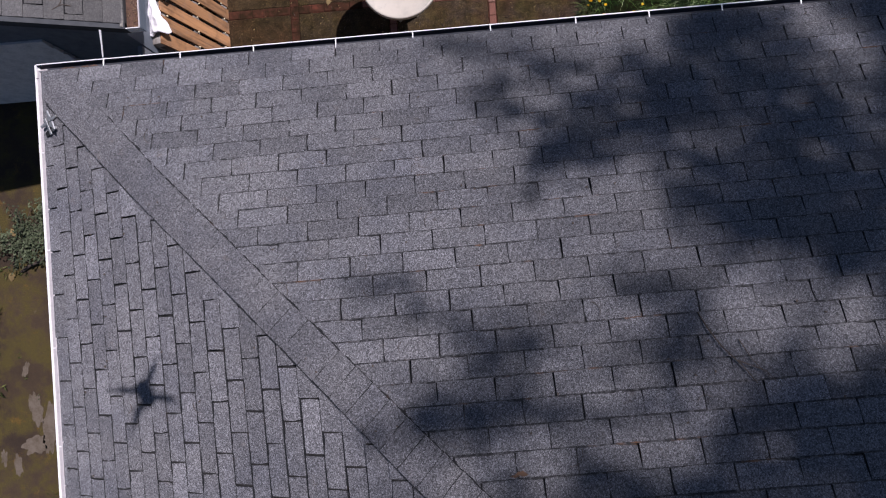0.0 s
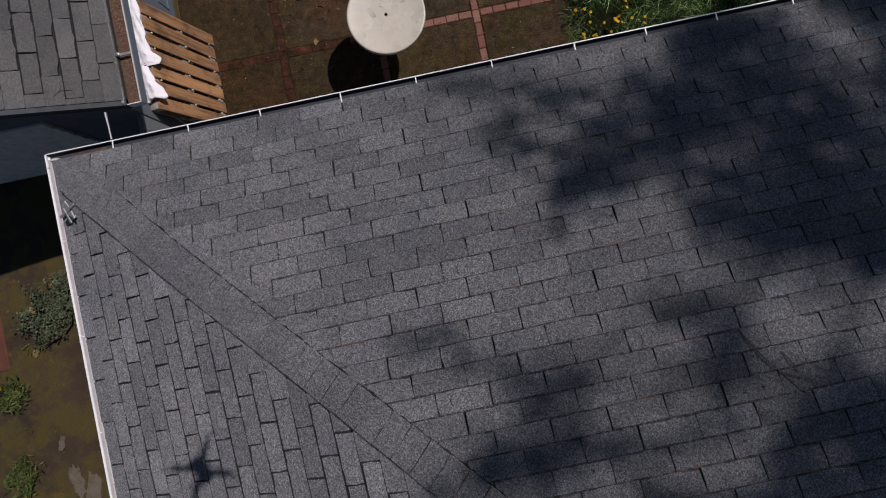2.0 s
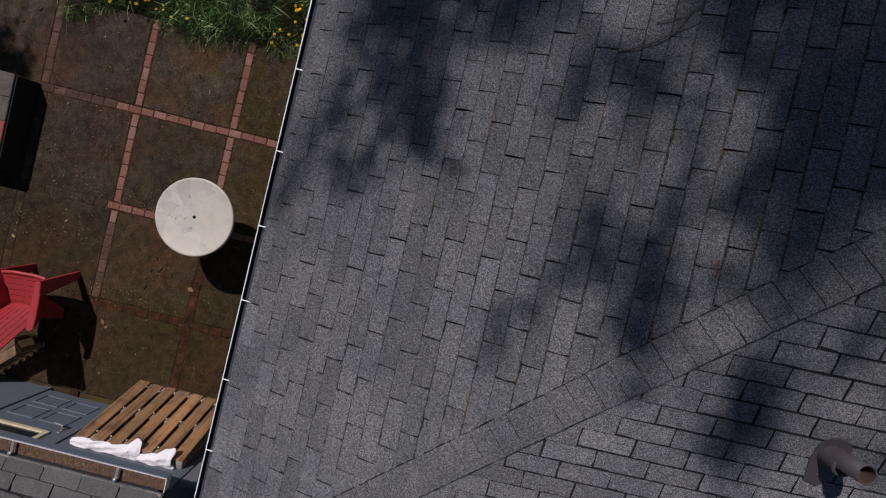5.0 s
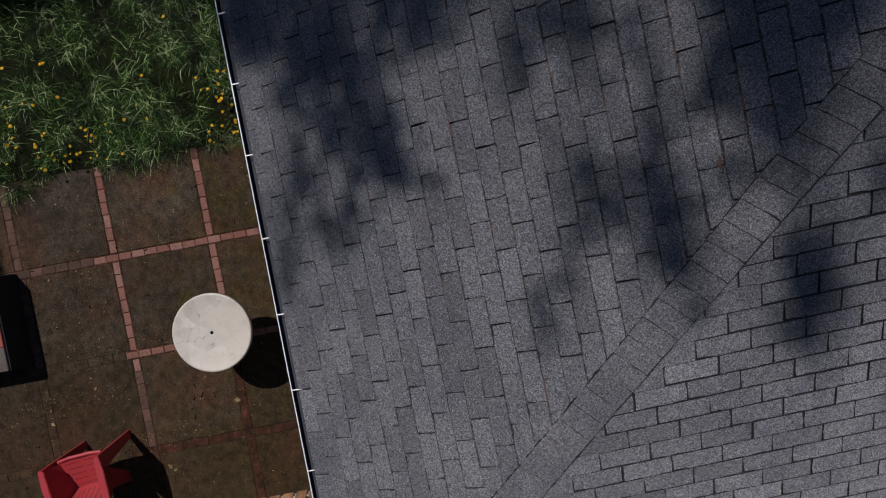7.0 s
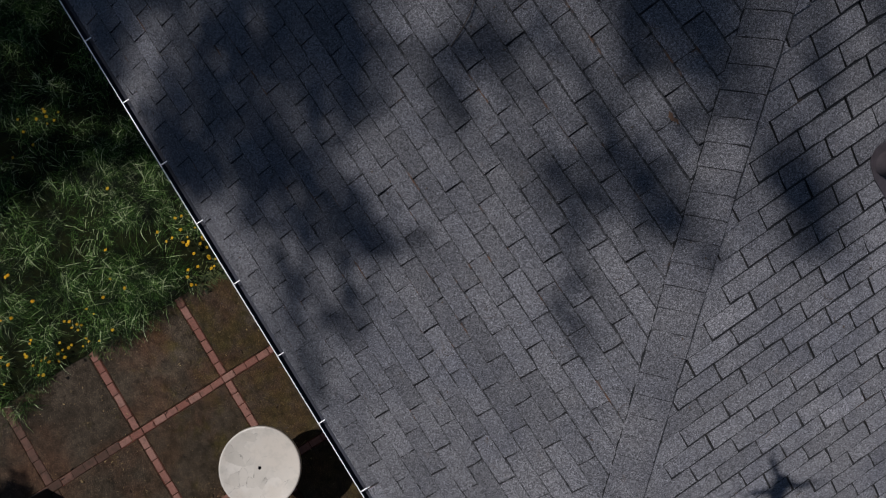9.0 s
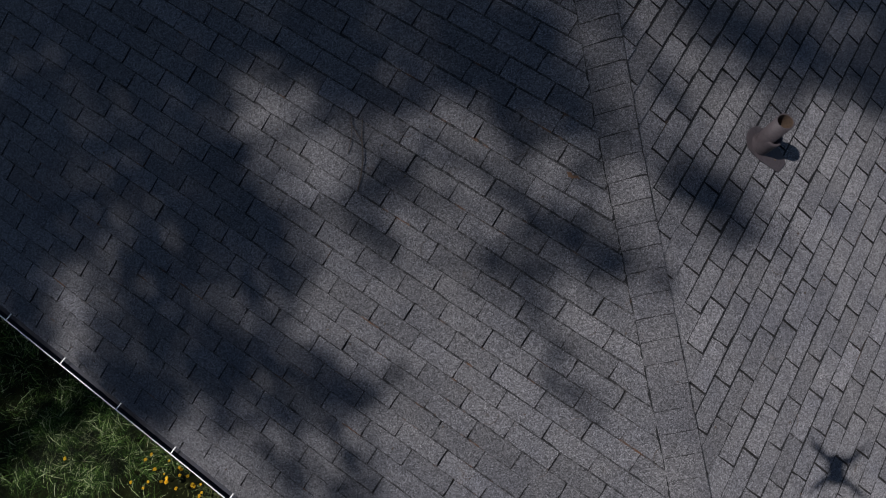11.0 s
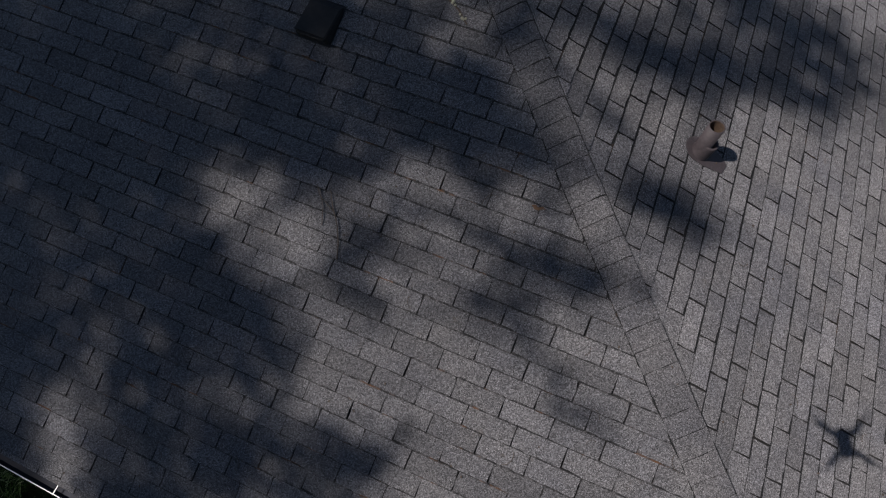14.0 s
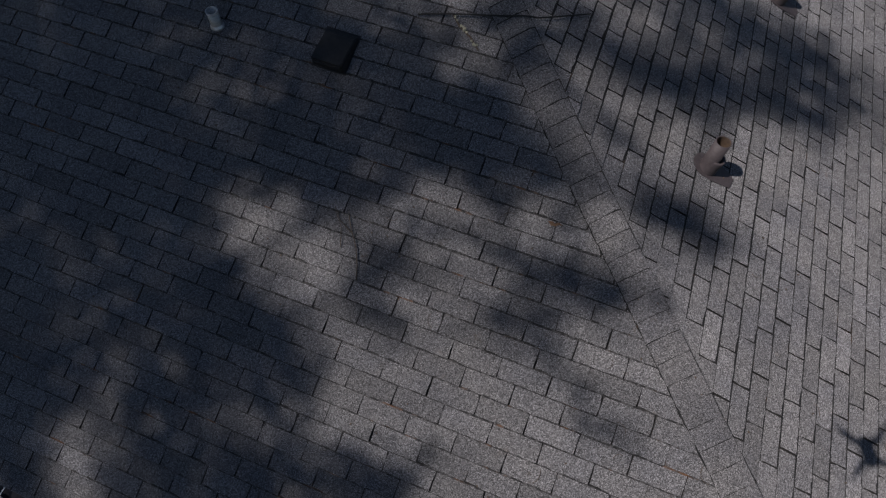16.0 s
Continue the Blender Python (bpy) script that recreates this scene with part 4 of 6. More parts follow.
for s in (-1, 1):
    bm = bmesh.new()
    outline = [(-0.17, s * 0.250), (-0.06, s * 0.262), (0.20, s * 0.270), (0.34, s * 0.275), (0.372, s * 0.30), (0.36, s * 0.338), (0.18, s * 0.348), (-0.06, s * 0.340), (-0.16, s * 0.325), (-0.185, s * 0.285)]
    prism(bm, outline if s > 0 else outline[::-1], 0.680, 0.704)
    bmesh.ops.bevel(bm, geom=[e for e in bm.edges], offset=0.005, segments=2, affect="EDGES")
    part("armrest", bm, PLASTIC_RED, chair)
    # panel tucked under the armrest, out of view, to fill the chair's shadow
    bm = bmesh.new()
    vs = [bm.verts.new(q) for q in ((-0.16, s * 0.318, 0.684), (0.345, s * 0.318, 0.684), (0.335, s * 0.238, 0.500), (-0.05, s * 0.205, 0.385))]
    low = [bm.verts.new(v.co + Vector((0, -s * 0.010, -0.004))) for v in vs]
    bm.faces.new(vs)
    bm.faces.new(low[::-1])
    for k in range(4):
        bm.faces.new((vs[k], low[k], low[(k + 1) % 4], vs[(k + 1) % 4]))
    bmesh.ops.recalc_face_normals(bm, faces=bm.faces)
    part("side_panel", bm, PLASTIC_RED, chair)
    # broad legs, the rear pair set inward out of view, fill the shadow
    for kind, a, b, w0, w1 in (("front_leg", (0.275, s * 0.305, 0.685), (0.372, s * 0.270, 0.0), 0.092, 0.044), ("back_leg", (0.03, s * 0.15, 0.40), (-0.12, s * 0.145, 0.0), 0.13, 0.06)):
        bm = bmesh.new()
        vs = []
        for q, w in ((Vector(a), w0), (Vector(b), w1)):
            vs.append([bm.verts.new(q + Vector((dx * w, dy * 0.015, 0))) for dx, dy in ((-1, -1), (1, -1), (1, 1), (-1, 1))])
        for k in range(4):
            bm.faces.new((vs[0][k], vs[0][(k + 1) % 4], vs[1][(k + 1) % 4], vs[1][k]))
        bm.faces.new(vs[0][::-1])
        bm.faces.new(vs[1])
        bmesh.ops.recalc_face_normals(bm, faces=bm.faces)
        part(kind, bm, PLASTIC_RED, chair)

# slatted bench beside the chair
bench = empty("slatted_bench", pose(0.612, 3.282, 0, 0, 0, 43), "old brown plank bench with an upright slatted side", "bench")
for k in range(2):
    part("seat_plank", boxed(-0.097 + k * 0.098, -0.35, 0.335, -0.002 + k * 0.098, 0.50, 0.36, 0.004), BENCH, bench)
part("edge_strip", boxed(-0.107, -0.35, 0.340, -0.098, 0.50, 0.362, 0.002), BENCH, bench)
for y in (-0.29, 0.42):
    for x in (-0.07, 0.07):
        part("leg", boxed(x - 0.022, y - 0.022, 0, x + 0.022, y + 0.022, 0.334, 0.003), BENCH, bench)
for k in range(8):
    part("side_slat", boxed(-0.107, -0.33 + 0.105 * k, 0.02, -0.096, -0.275 + 0.105 * k, 0.325, 0.002), BENCH, bench)

# ---------------------------------------------------------------- raised fire pit of concrete blocks
pit = empty("fire_pit", Matrix(), "square fire pit of grey and red concrete blocks, black inside", "fire pit")
PX0, PX1, PY0, PY1, PH = 2.730, 3.815, 3.696, 4.83, 0.37
course = [("x", PY0, PX0), ("x", PY1 - 0.2, PX0), ("y", PX0, PY0 + 0.2), ("y", PX1 - 0.2, PY0 + 0.2)]
for level in range(3):
    z0, z1 = (0, 0.148, 0.298)[level], (0.146, 0.296, PH)[level]
    for kind, fixed, start in course:
        length = PX1 - PX0 if kind == "x" else PY1 - PY0 - 0.4
        n = 4 if kind == "x" else 2
        for k in range(n):
            a, b = start + k * length / n + 0.002, start + (k + 1) * length / n - 0.002
            red = level == 2 and kind == "x" and k == 1 or level == 2 and kind == "y" and k == 1
            mat = BLOCK_RED if red else BLOCK_GREY if level == 2 else BLOCK_SHADED
            args = (a, fixed, z0, b, fixed + 0.2, z1) if kind == "x" else (fixed, a, z0, fixed + 0.2, b, z1)
            part("block", boxed(*args, 0.006), mat, pit, "red tinted block" if red else "")
# black sheet added on the side towards the house, standing for its shade
sheet = empty("metal_sheet", pose(0, PY0 - 0.016, 0, -1.2, 0, 0), "added black sheet for the shade on the fire pit's side", "metal sheet")
part("panel", boxed(PX0 + 0.01, -0.005, 0.0, PX1 - 0.01, 0.0, PH - 0.022, 0.001), BLACK, sheet)
part("folded_edge", boxed(PX0 + 0.01, -0.011, PH - 0.034, PX1 - 0.01, -0.0055, PH - 0.022, 0.001), BLACK, sheet)
part("ash_bed", boxed(PX0 + 0.2, PY0 + 0.2, -0.02, PX1 - 0.2, PY1 - 0.2, 0.03), BLACK, pit, "black ash bed")

# ---------------------------------------------------------------- things on the roof
def on_roof(x, y, up=0.0):
    return on_a(x, y, up) if -y < x else on_b(x, y, up)


def vent_pipe(x, y, height, r, label):
    base = on_b(x, y)
    v = empty("vent_pipe", Matrix.Translation(base), label, "vent pipe")
    tilt = pose(0, 0, 0, 0, -math.degrees(math.atan(P)), 0)
    bm = bmesh.new()
    w = 0.098
    outline = [(-0.235, -0.030), (-0.20, -0.062), (-0.05, -w)] + [(0.03 + w * math.sin(math.radians(a)), -w * math.cos(math.radians(a))) for a in range(0, 181, 15)] + [(-0.05, w), (-0.215, 0.060)]
    prism(bm, outline, 0.008, 0.012, tilt)
    part("flashing", bm, PIPE, v, "grey-brown sheet flashing")
    bm = bmesh.new()
    lathe(bm, [(0.076, 0.012), (0.072, 0.03), (0.064, 0.075), (r + 0.006, 0.115), (r + 0.003, 0.13), (r - 0.01, 0.13), (r - 0.01, 0.012)], 24, pose(0, 0, 0, 0, -math.degrees(math.atan(P)) * 0.6, 0))
    part("boot", bm, PIPE, v, smooth=True)
    bm = bmesh.new()
    lathe(bm, [(r, 0.0), (r, height), (r - 0.006, height), (r - 0.006, 0.02)], 28, pose(0.005, 0, 0))
    part("pipe", bm, PIPE, v, smooth=True)
    bm = bmesh.new()
    lathe(bm, [(0.0, height - 0.10), (r - 0.0065, height - 0.10), (r - 0.0065, height - 0.004), (r - 0.008, height - 0.004), (r - 0.008, height - 0.098), (0.0, height - 0.098)], 28, pose(0.005, 0, 0))
    part("lining", bm, PIPE_IN, v, "rusty brown inside of the pipe")
    return v


vent_pipe(2.575, -3.90, 0.29, 0.055, "short brown-grey vent pipe with a flared flashing boot")
vent_pipe(2.27, -6.16, 0.26, 0.047, "second brown-grey vent pipe far up the short slope")


def box_vent(x, y, label):
    base = on_a(x, y)
    v = empty("roof_vent", Matrix.Translation(base) @ pose(0, 0, 0, -math.degrees(math.atan(P)), 0, 0) @ Matrix.Scale(0.83, 4), label, "roof vent")
    part("flange", boxed(-0.165, -0.26, 0.008, 0.165, 0.115, 0.012, 0.0), BLACK, v)
    bm = bmesh.new()
    lo = [(-0.155, 0.10), (0.155, 0.10), (0.155, -0.25), (-0.155, -0.25)]
    hi = [(-0.145, 0.09, 0.115), (0.145, 0.09, 0.115), (0.145, -0.20, 0.05), (-0.145, -0.20, 0.05)]
    a = [bm.verts.new((*q, 0.012)) for q in lo]
    b = [bm.verts.new(q) for q in hi]
    for k in range(4):
        bm.faces.new((a[k], a[(k + 1) % 4], b[(k + 1) % 4], b[k]))
    bm.faces.new(b)
    bm.faces.new(a[::-1])
    bmesh.ops.recalc_face_normals(bm, faces=bm.faces)
    bmesh.ops.bevel(bm, geom=[e for e in bm.edges], offset=0.008, segments=2, affect="EDGES")
    part("hood", bm, BLACK, v)
    part("grille", boxed(-0.13, 0.094, 0.03, 0.13, 0.105, 0.095), BLACK, v)
    return v


box_vent(5.34, -3.49, "black slant-backed metal roof vent")
box_vent(7.32, -3.60, "black metal roof vent near the ridge")

collar = empty("roof_stack", Matrix.Translation(on_a(6.30, -3.46)), "short grey metal stack with a pale collar", "roof stack")
bm = bmesh.new()
lathe(bm, [(0.042, 0.0), (0.042, 0.14), (0.036, 0.14), (0.036, 0.02)], 24)
part("pipe", bm, GALV, collar, smooth=True)
bm = bmesh.new()
lathe(bm, [(0.043, 0.0), (0.054, 0.0), (0.052, 0.015), (0.0435, 0.03)], 24)
part("collar", bm, ALU, collar, smooth=True)
bm = bmesh.new()
lathe(bm, [(0.0425, 0.128), (0.045, 0.128), (0.045, 0.143), (0.0425, 0.143)], 24)
part("rim", bm, ALU, collar)


def lying(name, pts, radii, mat, label, category, lift=0.008):
    """A thin thing lying on the roof along points (x, y)."""
    bm = bmesh.new()
    P3 = [on_roof(x, y, lift + (z[0] if z else 0.0)) for x, y, *z in pts]
    tube(bm, P3, radii, 6)
    return tagged(part(name, bm, mat, smooth=True), label, category)


# black cable looped over the hip near the ridge
loop = []
for k in range(25):
    u = k / 24
    loop.append((4.86 - 1.12 * u + 0.02 * math.sin(u * 9), -3.94 - 0.30 * u - 0.40 * max(0, u - 0.68) ** 1.3 * 3, 0.01))
lying("cable", loop, 0.006, BLACK, "thin black cable lying across the hip", "cable", 0.016)

twig = empty("twig", Matrix.Translation(on_a(4.60, -2.40)), "dry forked brown twig lying on the shingles", "twig")


def twig_part(name, pts, r0, r1):
    bm = bmesh.new()
    n = len(pts)
    o = on_a(4.60, -2.40)
    tube(bm, [on_a(x, y, 0.010 + z) - o for x, y, z in pts], [r0 + (r1 - r0) * k / (n - 1) for k in range(n)], 6)
    part(name, bm, BARK, twig)


twig_part("stem", [(4.57, -2.17, 0.002), (4.60, -2.26, 0.012), (4.65, -2.36, 0.016), (4.74, -2.47, 0.012), (4.80, -2.56, 0.004)], 0.0052, 0.0026)
twig_part("side_shoot", [(4.72, -2.44, 0.013), (4.85, -2.50, 0.022), (4.90, -2.56, 0.012)], 0.0036, 0.0016)
twig_part("side_shoot", [(4.76, -2.33, 0.004), (4.80, -2.44, 0.014), (4.88, -2.55, 0.006)], 0.0030, 0.0016)

stick = empty("mossy_stick", Matrix.Translation(on_a(4.50, -3.92)), "short stick crusted with pale lichen and moss", "stick")
o = on_a(4.50, -3.92)
bm = bmesh.new()
tube(bm, [on_a(x, y, 0.012) - o for x, y in ((4.62, -4.01), (4.55, -3.95), (4.45, -3.90), (4.36, -3.83))], [0.006, 0.008, 0.007, 0.005], 7)
part("stem", bm, BARK, stick)
for k in range(12):
    bm = bmesh.new()
    bmesh.ops.create_icosphere(bm, subdivisions=1, radius=random.uniform(0.008, 0.015))
    u = random.random()
    ob = part("moss_tuft", bm, MOSS, stick)
    ob.matrix_basis = Matrix.Translation(on_a(4.62 - 0.26 * u, -4.01 + 0.18 * u, 0.016) - o + Vector((random.gauss(0, 0.006), random.gauss(0, 0.006), 0)))

# bent bracket left beside the hip
clip = empty("bent_bracket", Matrix.Translation(on_b(0.225, -0.530, 0.012)) @ pose(0, 0, 0, 0, -math.degrees(math.atan(P)), 20) @ Matrix.Scale(1.45, 4), "small bent pale metal bracket lying at the roof corner", "bracket")
for s in (-1, 1):
    part("arm", boxed(-0.060, s * 0.026 - 0.007, 0.004, 0.050, s * 0.026 + 0.007, 0.012, 0.002, pose(0, 0, 0, 0, 14 * s, 9 * s)), GALV, clip)
    bm = bmesh.new()
    prism(bm, [(0.015, s * 0.006), (0.062, s * 0.052), (0.070, s * 0.012), (0.042, s * 0.002)], 0.012, 0.018, pose(0, 0, 0.010, 0, -16, 0))
    part("wing", bm, ALU, clip)
part("cross_bar", boxed(-0.022, -0.045, 0.014, -0.008, 0.045, 0.020, 0.002), GALV, clip)
part("foot", boxed(-0.066, -0.036, 0.0, -0.034, -0.008, 0.010, 0.003), BLACK, clip)

# broken strap standing out over the gutter
bm = bmesh.new()
tube(bm, [(0.558, 0.005, ZE + 0.008), (0.557, 0.10, ZE + 0.012), (0.555, 0.215, ZE + 0.02)], [0.006, 0.006, 0.009], 6)
tagged(part("loose_strap", bm, ALU), "loose aluminium strap sticking out from the gutter", "strap")

# litter in the corner of the long gutter
bm = bmesh.new()
for k in range(60):
    box(bm, -0.012, -0.006, -0.002, 0.012, 0.006, 0.002, pose(random.uniform(0.22, 0.50), random.uniform(-0.075, -0.05), ZE - 0.005 + random.uniform(0, 0.01), random.uniform(-30, 30), random.uniform(-30, 30), random.uniform(0, 180)))
tagged(part("gutter_litter", bm, RUST), "brown leaf litter in the gutter", "leaf litter", kind="stuff")

# small crusts of orange lichen
LICHEN = material("orange_lichen", leaf_look((0.17, 0.105, 0.070), (0.19, 0.112, 0.066), False), 0.9)
rl = random.Random(14)
for x, y, r in ((3.47, -2.92, 0.024), (3.43, -2.93, 0.015)):
    m = FRAME_A.copy() if -y < x else FRAME_B.copy()
    m.translation = on_roof(x, y, 0.0085)
    bm = bmesh.new()
    ring = [rl.uniform(0.45, 1.15) * r for _ in range(14)]
    prism(bm, [(1.7 * q * math.cos(2 * math.pi * k / 14), 0.62 * q * math.sin(2 * math.pi * k / 14)) for k, q in enumerate(ring)], 0.0, 0.0015)
    ob = tagged(part("lichen_patch", bm, LICHEN), "thin crust of orange lichen on a shingle", "lichen", "lichen on the shingles")
    ob.matrix_world = m

# small litter on the roof: dark bits, curled stalks
bm = bmesh.new()
for k in range(70):
    x, y = random.uniform(0.4, 6.5), random.uniform(-4.2, -0.15)
    q = on_roof(x, y, 0.012)
    box(bm, -0.007, -0.004, -0.002, 0.007, 0.004, 0.003, Matrix.Translation(q) @ pose(0, 0, 0, 0, 0, random.uniform(0, 180)))
for k in range(26):
    x, y = random.uniform(0.8, 6.0), random.uniform(-3.6, -0.3)
    a, r = random.uniform(0, 6.28), random.uniform(0.03, 0.07)
    tube(bm, [on_roof(x + r * math.cos(a + t * 0.5), y + r * math.sin(a + t * 0.5), 0.011) for t in range(5)], 0.0017, 4)
tagged(part("roof_litter", bm, BARK), "dark needles and bits scattered on the shingles", "litter", kind="stuff")

# ---------------------------------------------------------------- planting
def blades(centres, per, length, width, spread, lean, seed):
    """Arching grass blades from tuft centres (x, y, size)."""
    rng = random.Random(seed)
    V, F = [], []
    for cx, cy, size in centres:
        for _ in range(int(per * size)):
            a = rng.uniform(0, 2 * math.pi)
            d = spread * size * math.sqrt(rng.random())
            x, y = cx + d * math.cos(a), cy + d * math.sin(a)
            dirn = a + rng.gauss(0, 1.0) if rng.random() < 0.6 else 3.6 + rng.gauss(0, 0.8)
            L = length * size * rng.uniform(0.6, 1.25)
            w = width * rng.uniform(0.6, 1.3)
            reach = L * lean * rng.uniform(0.5, 1.2)
            sx, sy = -math.sin(dirn), math.cos(dirn)
            b = len(V)
            for s, ws in ((0, 1.0), (0.35, 0.95), (0.7, 0.65), (1.0, 0.08)):
                out = reach * s ** 1.6
                up = L * (s - 0.55 * lean * s ** 2.4)
                px, py = x + math.cos(dirn) * out, y + math.sin(dirn) * out
                V.append((px - sx * w * ws, py - sy * w * ws, up - 0.02))
                V.append((px + sx * w * ws, py + sy * w * ws, up - 0.02))
            for s in range(3):
                F.append((b + 2 * s, b + 2 * s + 1, b + 2 * s + 3, b + 2 * s + 2))
    return V, F


rng = random.Random(4)
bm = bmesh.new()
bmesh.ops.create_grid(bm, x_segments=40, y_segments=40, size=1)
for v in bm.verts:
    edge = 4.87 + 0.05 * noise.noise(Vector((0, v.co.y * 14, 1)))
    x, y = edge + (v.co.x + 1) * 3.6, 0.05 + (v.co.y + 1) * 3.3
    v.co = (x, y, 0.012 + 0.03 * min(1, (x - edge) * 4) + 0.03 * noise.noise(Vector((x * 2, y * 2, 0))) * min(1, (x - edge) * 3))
tagged(part("lawn", bm, TURF, smooth=True), "ground sheet under the long grass, near black for shade", "lawn", kind="structure")
tufts = []
for k in range(420):
    x, y = rng.uniform(4.95, 9.6), rng.uniform(0.35, 6.2)
    if y < 0.9 and x < 6.2 and rng.random() < 0.7:
        continue
    tufts.append((x + 0.1 * math.sin(y * 5), y, rng.uniform(0.55, 1.2)))
tufts += [(5.06, 1.62, 1.35), (5.00, 1.90, 1.2), (5.3, 1.7, 1.4), (5.2, 2.2, 1.1), (4.98, 3.1, 0.8)]
tufts += [(rng.uniform(5.9, 6.9), rng.uniform(0.8, 1.7), rng.uniform(0.7, 1.2)) for k in range(22)]
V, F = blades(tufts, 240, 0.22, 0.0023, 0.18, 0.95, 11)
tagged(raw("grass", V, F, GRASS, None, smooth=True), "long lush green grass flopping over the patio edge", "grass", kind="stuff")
short = [(rng.uniform(4.84, 9.6), rng.uniform(0.05, 6.2), rng.uniform(0.5, 1.0)) for k in range(420)]
short += [(rng.uniform(4.86, 5.9), rng.uniform(0.05, 1.1), rng.uniform(0.6, 1.1)) for k in range(260)]
V, F = blades(short, 30, 0.11, 0.0062, 0.13, 1.1, 12)
tagged(raw("low_weeds", V, F, WEED, None, smooth=True), "low broad-leaved weeds among the grass", "weeds", kind="stuff")

# dandelions along the edge of the grass
def dandelion(m):
    d = empty("dandelion", m, "yellow dandelion flower on a short stalk in the grass", "dandelion", "dandelions in the grass")
    bm = bmesh.new()
    tube(bm, [(0, 0, -0.02), (0.004, 0, 0.09), (0.0, 0.002, 0.17)], 0.003, 5)
    part("stalk", bm, WEED, d)
    bm = bmesh.new()
    for ring, n, r, z in ((0, 9, 0.010, 0.012), (1, 13, 0.017, 0.007), (2, 15, 0.022, 0.0)):
        for k in range(n):
            a = 2 * math.pi * (k + 0.5 * ring) / n
            c, s = math.cos(a), math.sin(a)
            v = [bm.verts.new(q) for q in ((-s * 0.0022, c * 0.0022, 0.17), (s * 0.0022, -c * 0.0022, 0.17), (c * r + s * 0.003, s * r - c * 0.003, 0.172 + z), (c * r - s * 0.003, s * r + c * 0.003, 0.172 + z))]
            bm.faces.new(v)
    part("flower_head", bm, YELLOW, d)
    return d


first = dandelion(pose(5.05, 0.72, 0))
spots = []
for k in range(52):
    spots.append((rng.gauss(5.28, 0.26), abs(rng.gauss(0.48, 0.26)) + 0.12))
for k in range(9):
    spots.append((rng.gauss(7.38, 0.12), rng.gauss(1.42, 0.24)))
for k in range(26):
    spots.append((rng.gauss(5.06, 0.14), rng.gauss(2.6, 0.35)))
for k in range(30):
    spots.append((rng.gauss(5.55, 0.35), rng.gauss(3.5, 0.45)))
for k in range(18):
    spots.append((rng.uniform(5.2, 8.4), rng.uniform(0.5, 4.2)))
for x, y in spots:
    copy_thing(first, pose(max(x, 4.88), y, rng.uniform(0.0, 0.06), rng.gauss(0, 16), rng.gauss(0, 16), rng.uniform(0, 360)) @ Matrix.Scale(rng.uniform(0.55, 0.98), 4))


def leafy(name, m, n, size, spread, height, seed, label, category):
    """A weed: thin stems with many small lobed leaves."""
    rg = random.Random(seed)
    w = empty(name, m, label, category)
    bs, V, F = bmesh.new(), [], []
    for k in range(n):
        a, r = rg.uniform(0, 6.28), spread * rg.uniform(0.25, 1)
        tip = Vector((r * math.cos(a), r * math.sin(a), height * rg.uniform(0.4, 1)))
        mid = tip * 0.5 + Vector((rg.gauss(0, 0.03), rg.gauss(0, 0.03), height * 0.25))
        tube(bs, [(0, 0, -0.02), mid, tip], [0.004, 0.003, 0.0015], 4)
        for j in range(30):
            u = rg.uniform(0.25, 1)
            q = mid * (1 - abs(2 * u - 1)) + tip * max(0, 2 * u - 1) if u > 0.5 else mid * (2 * u)
            q = q + Vector((rg.gauss(0, 0.03), rg.gauss(0, 0.03), rg.gauss(0, 0.015)))
            d = Vector((rg.gauss(0, 1), rg.gauss(0, 1), rg.gauss(0.1, 0.3))).normalized()
            side = d.cross(Vector((0, 0, 1))).normalized() * size * (0.24 if "grey" in label else 0.11)
            s = size * rg.uniform(0.6, 1.3)
            b = len(V)
            V += [tuple(q), tuple(q + d * s * 0.5 + side), tuple(q + d * s + Vector((0, 0, -0.006))), tuple(q + d * s * 0.5 - side)]
            F.append((b, b + 1, b + 2, b + 3))
    part("stems", bs, BARK, w)
    f = raw("leaves", V, F, WEED_GREY if "grey" in label else WEED, w)
    f["kind"] = "stuff"
    return w


leafy("weed_bush", pose(-1.98, -1.15, 0), 40, 0.044, 0.46, 0.22, 3, "straggly grey-green weed on the bare soil", "weed")
leafy("weed_bush", pose(-1.66, -0.95, 0), 22, 0.040, 0.28, 0.18, 6, "straggly grey-green weed by the shade of the house", "weed")
leafy("weed_bush", pose(-2.55, -2.02, 0), 16, 0.085, 0.20, 0.10, 7, "low narrow-leaved green weed on damp soil", "weed")
leafy("weed_bush", pose(-2.58, -2.98, 0), 16, 0.080, 0.24, 0.10, 8, "low narrow-leaved green weed on damp soil", "weed")
leafy("weed_bush", pose(-2.82, -1.95, 0), 18, 0.075, 0.25, 0.10, 9, "low narrow-leaved green weed on damp soil", "weed")
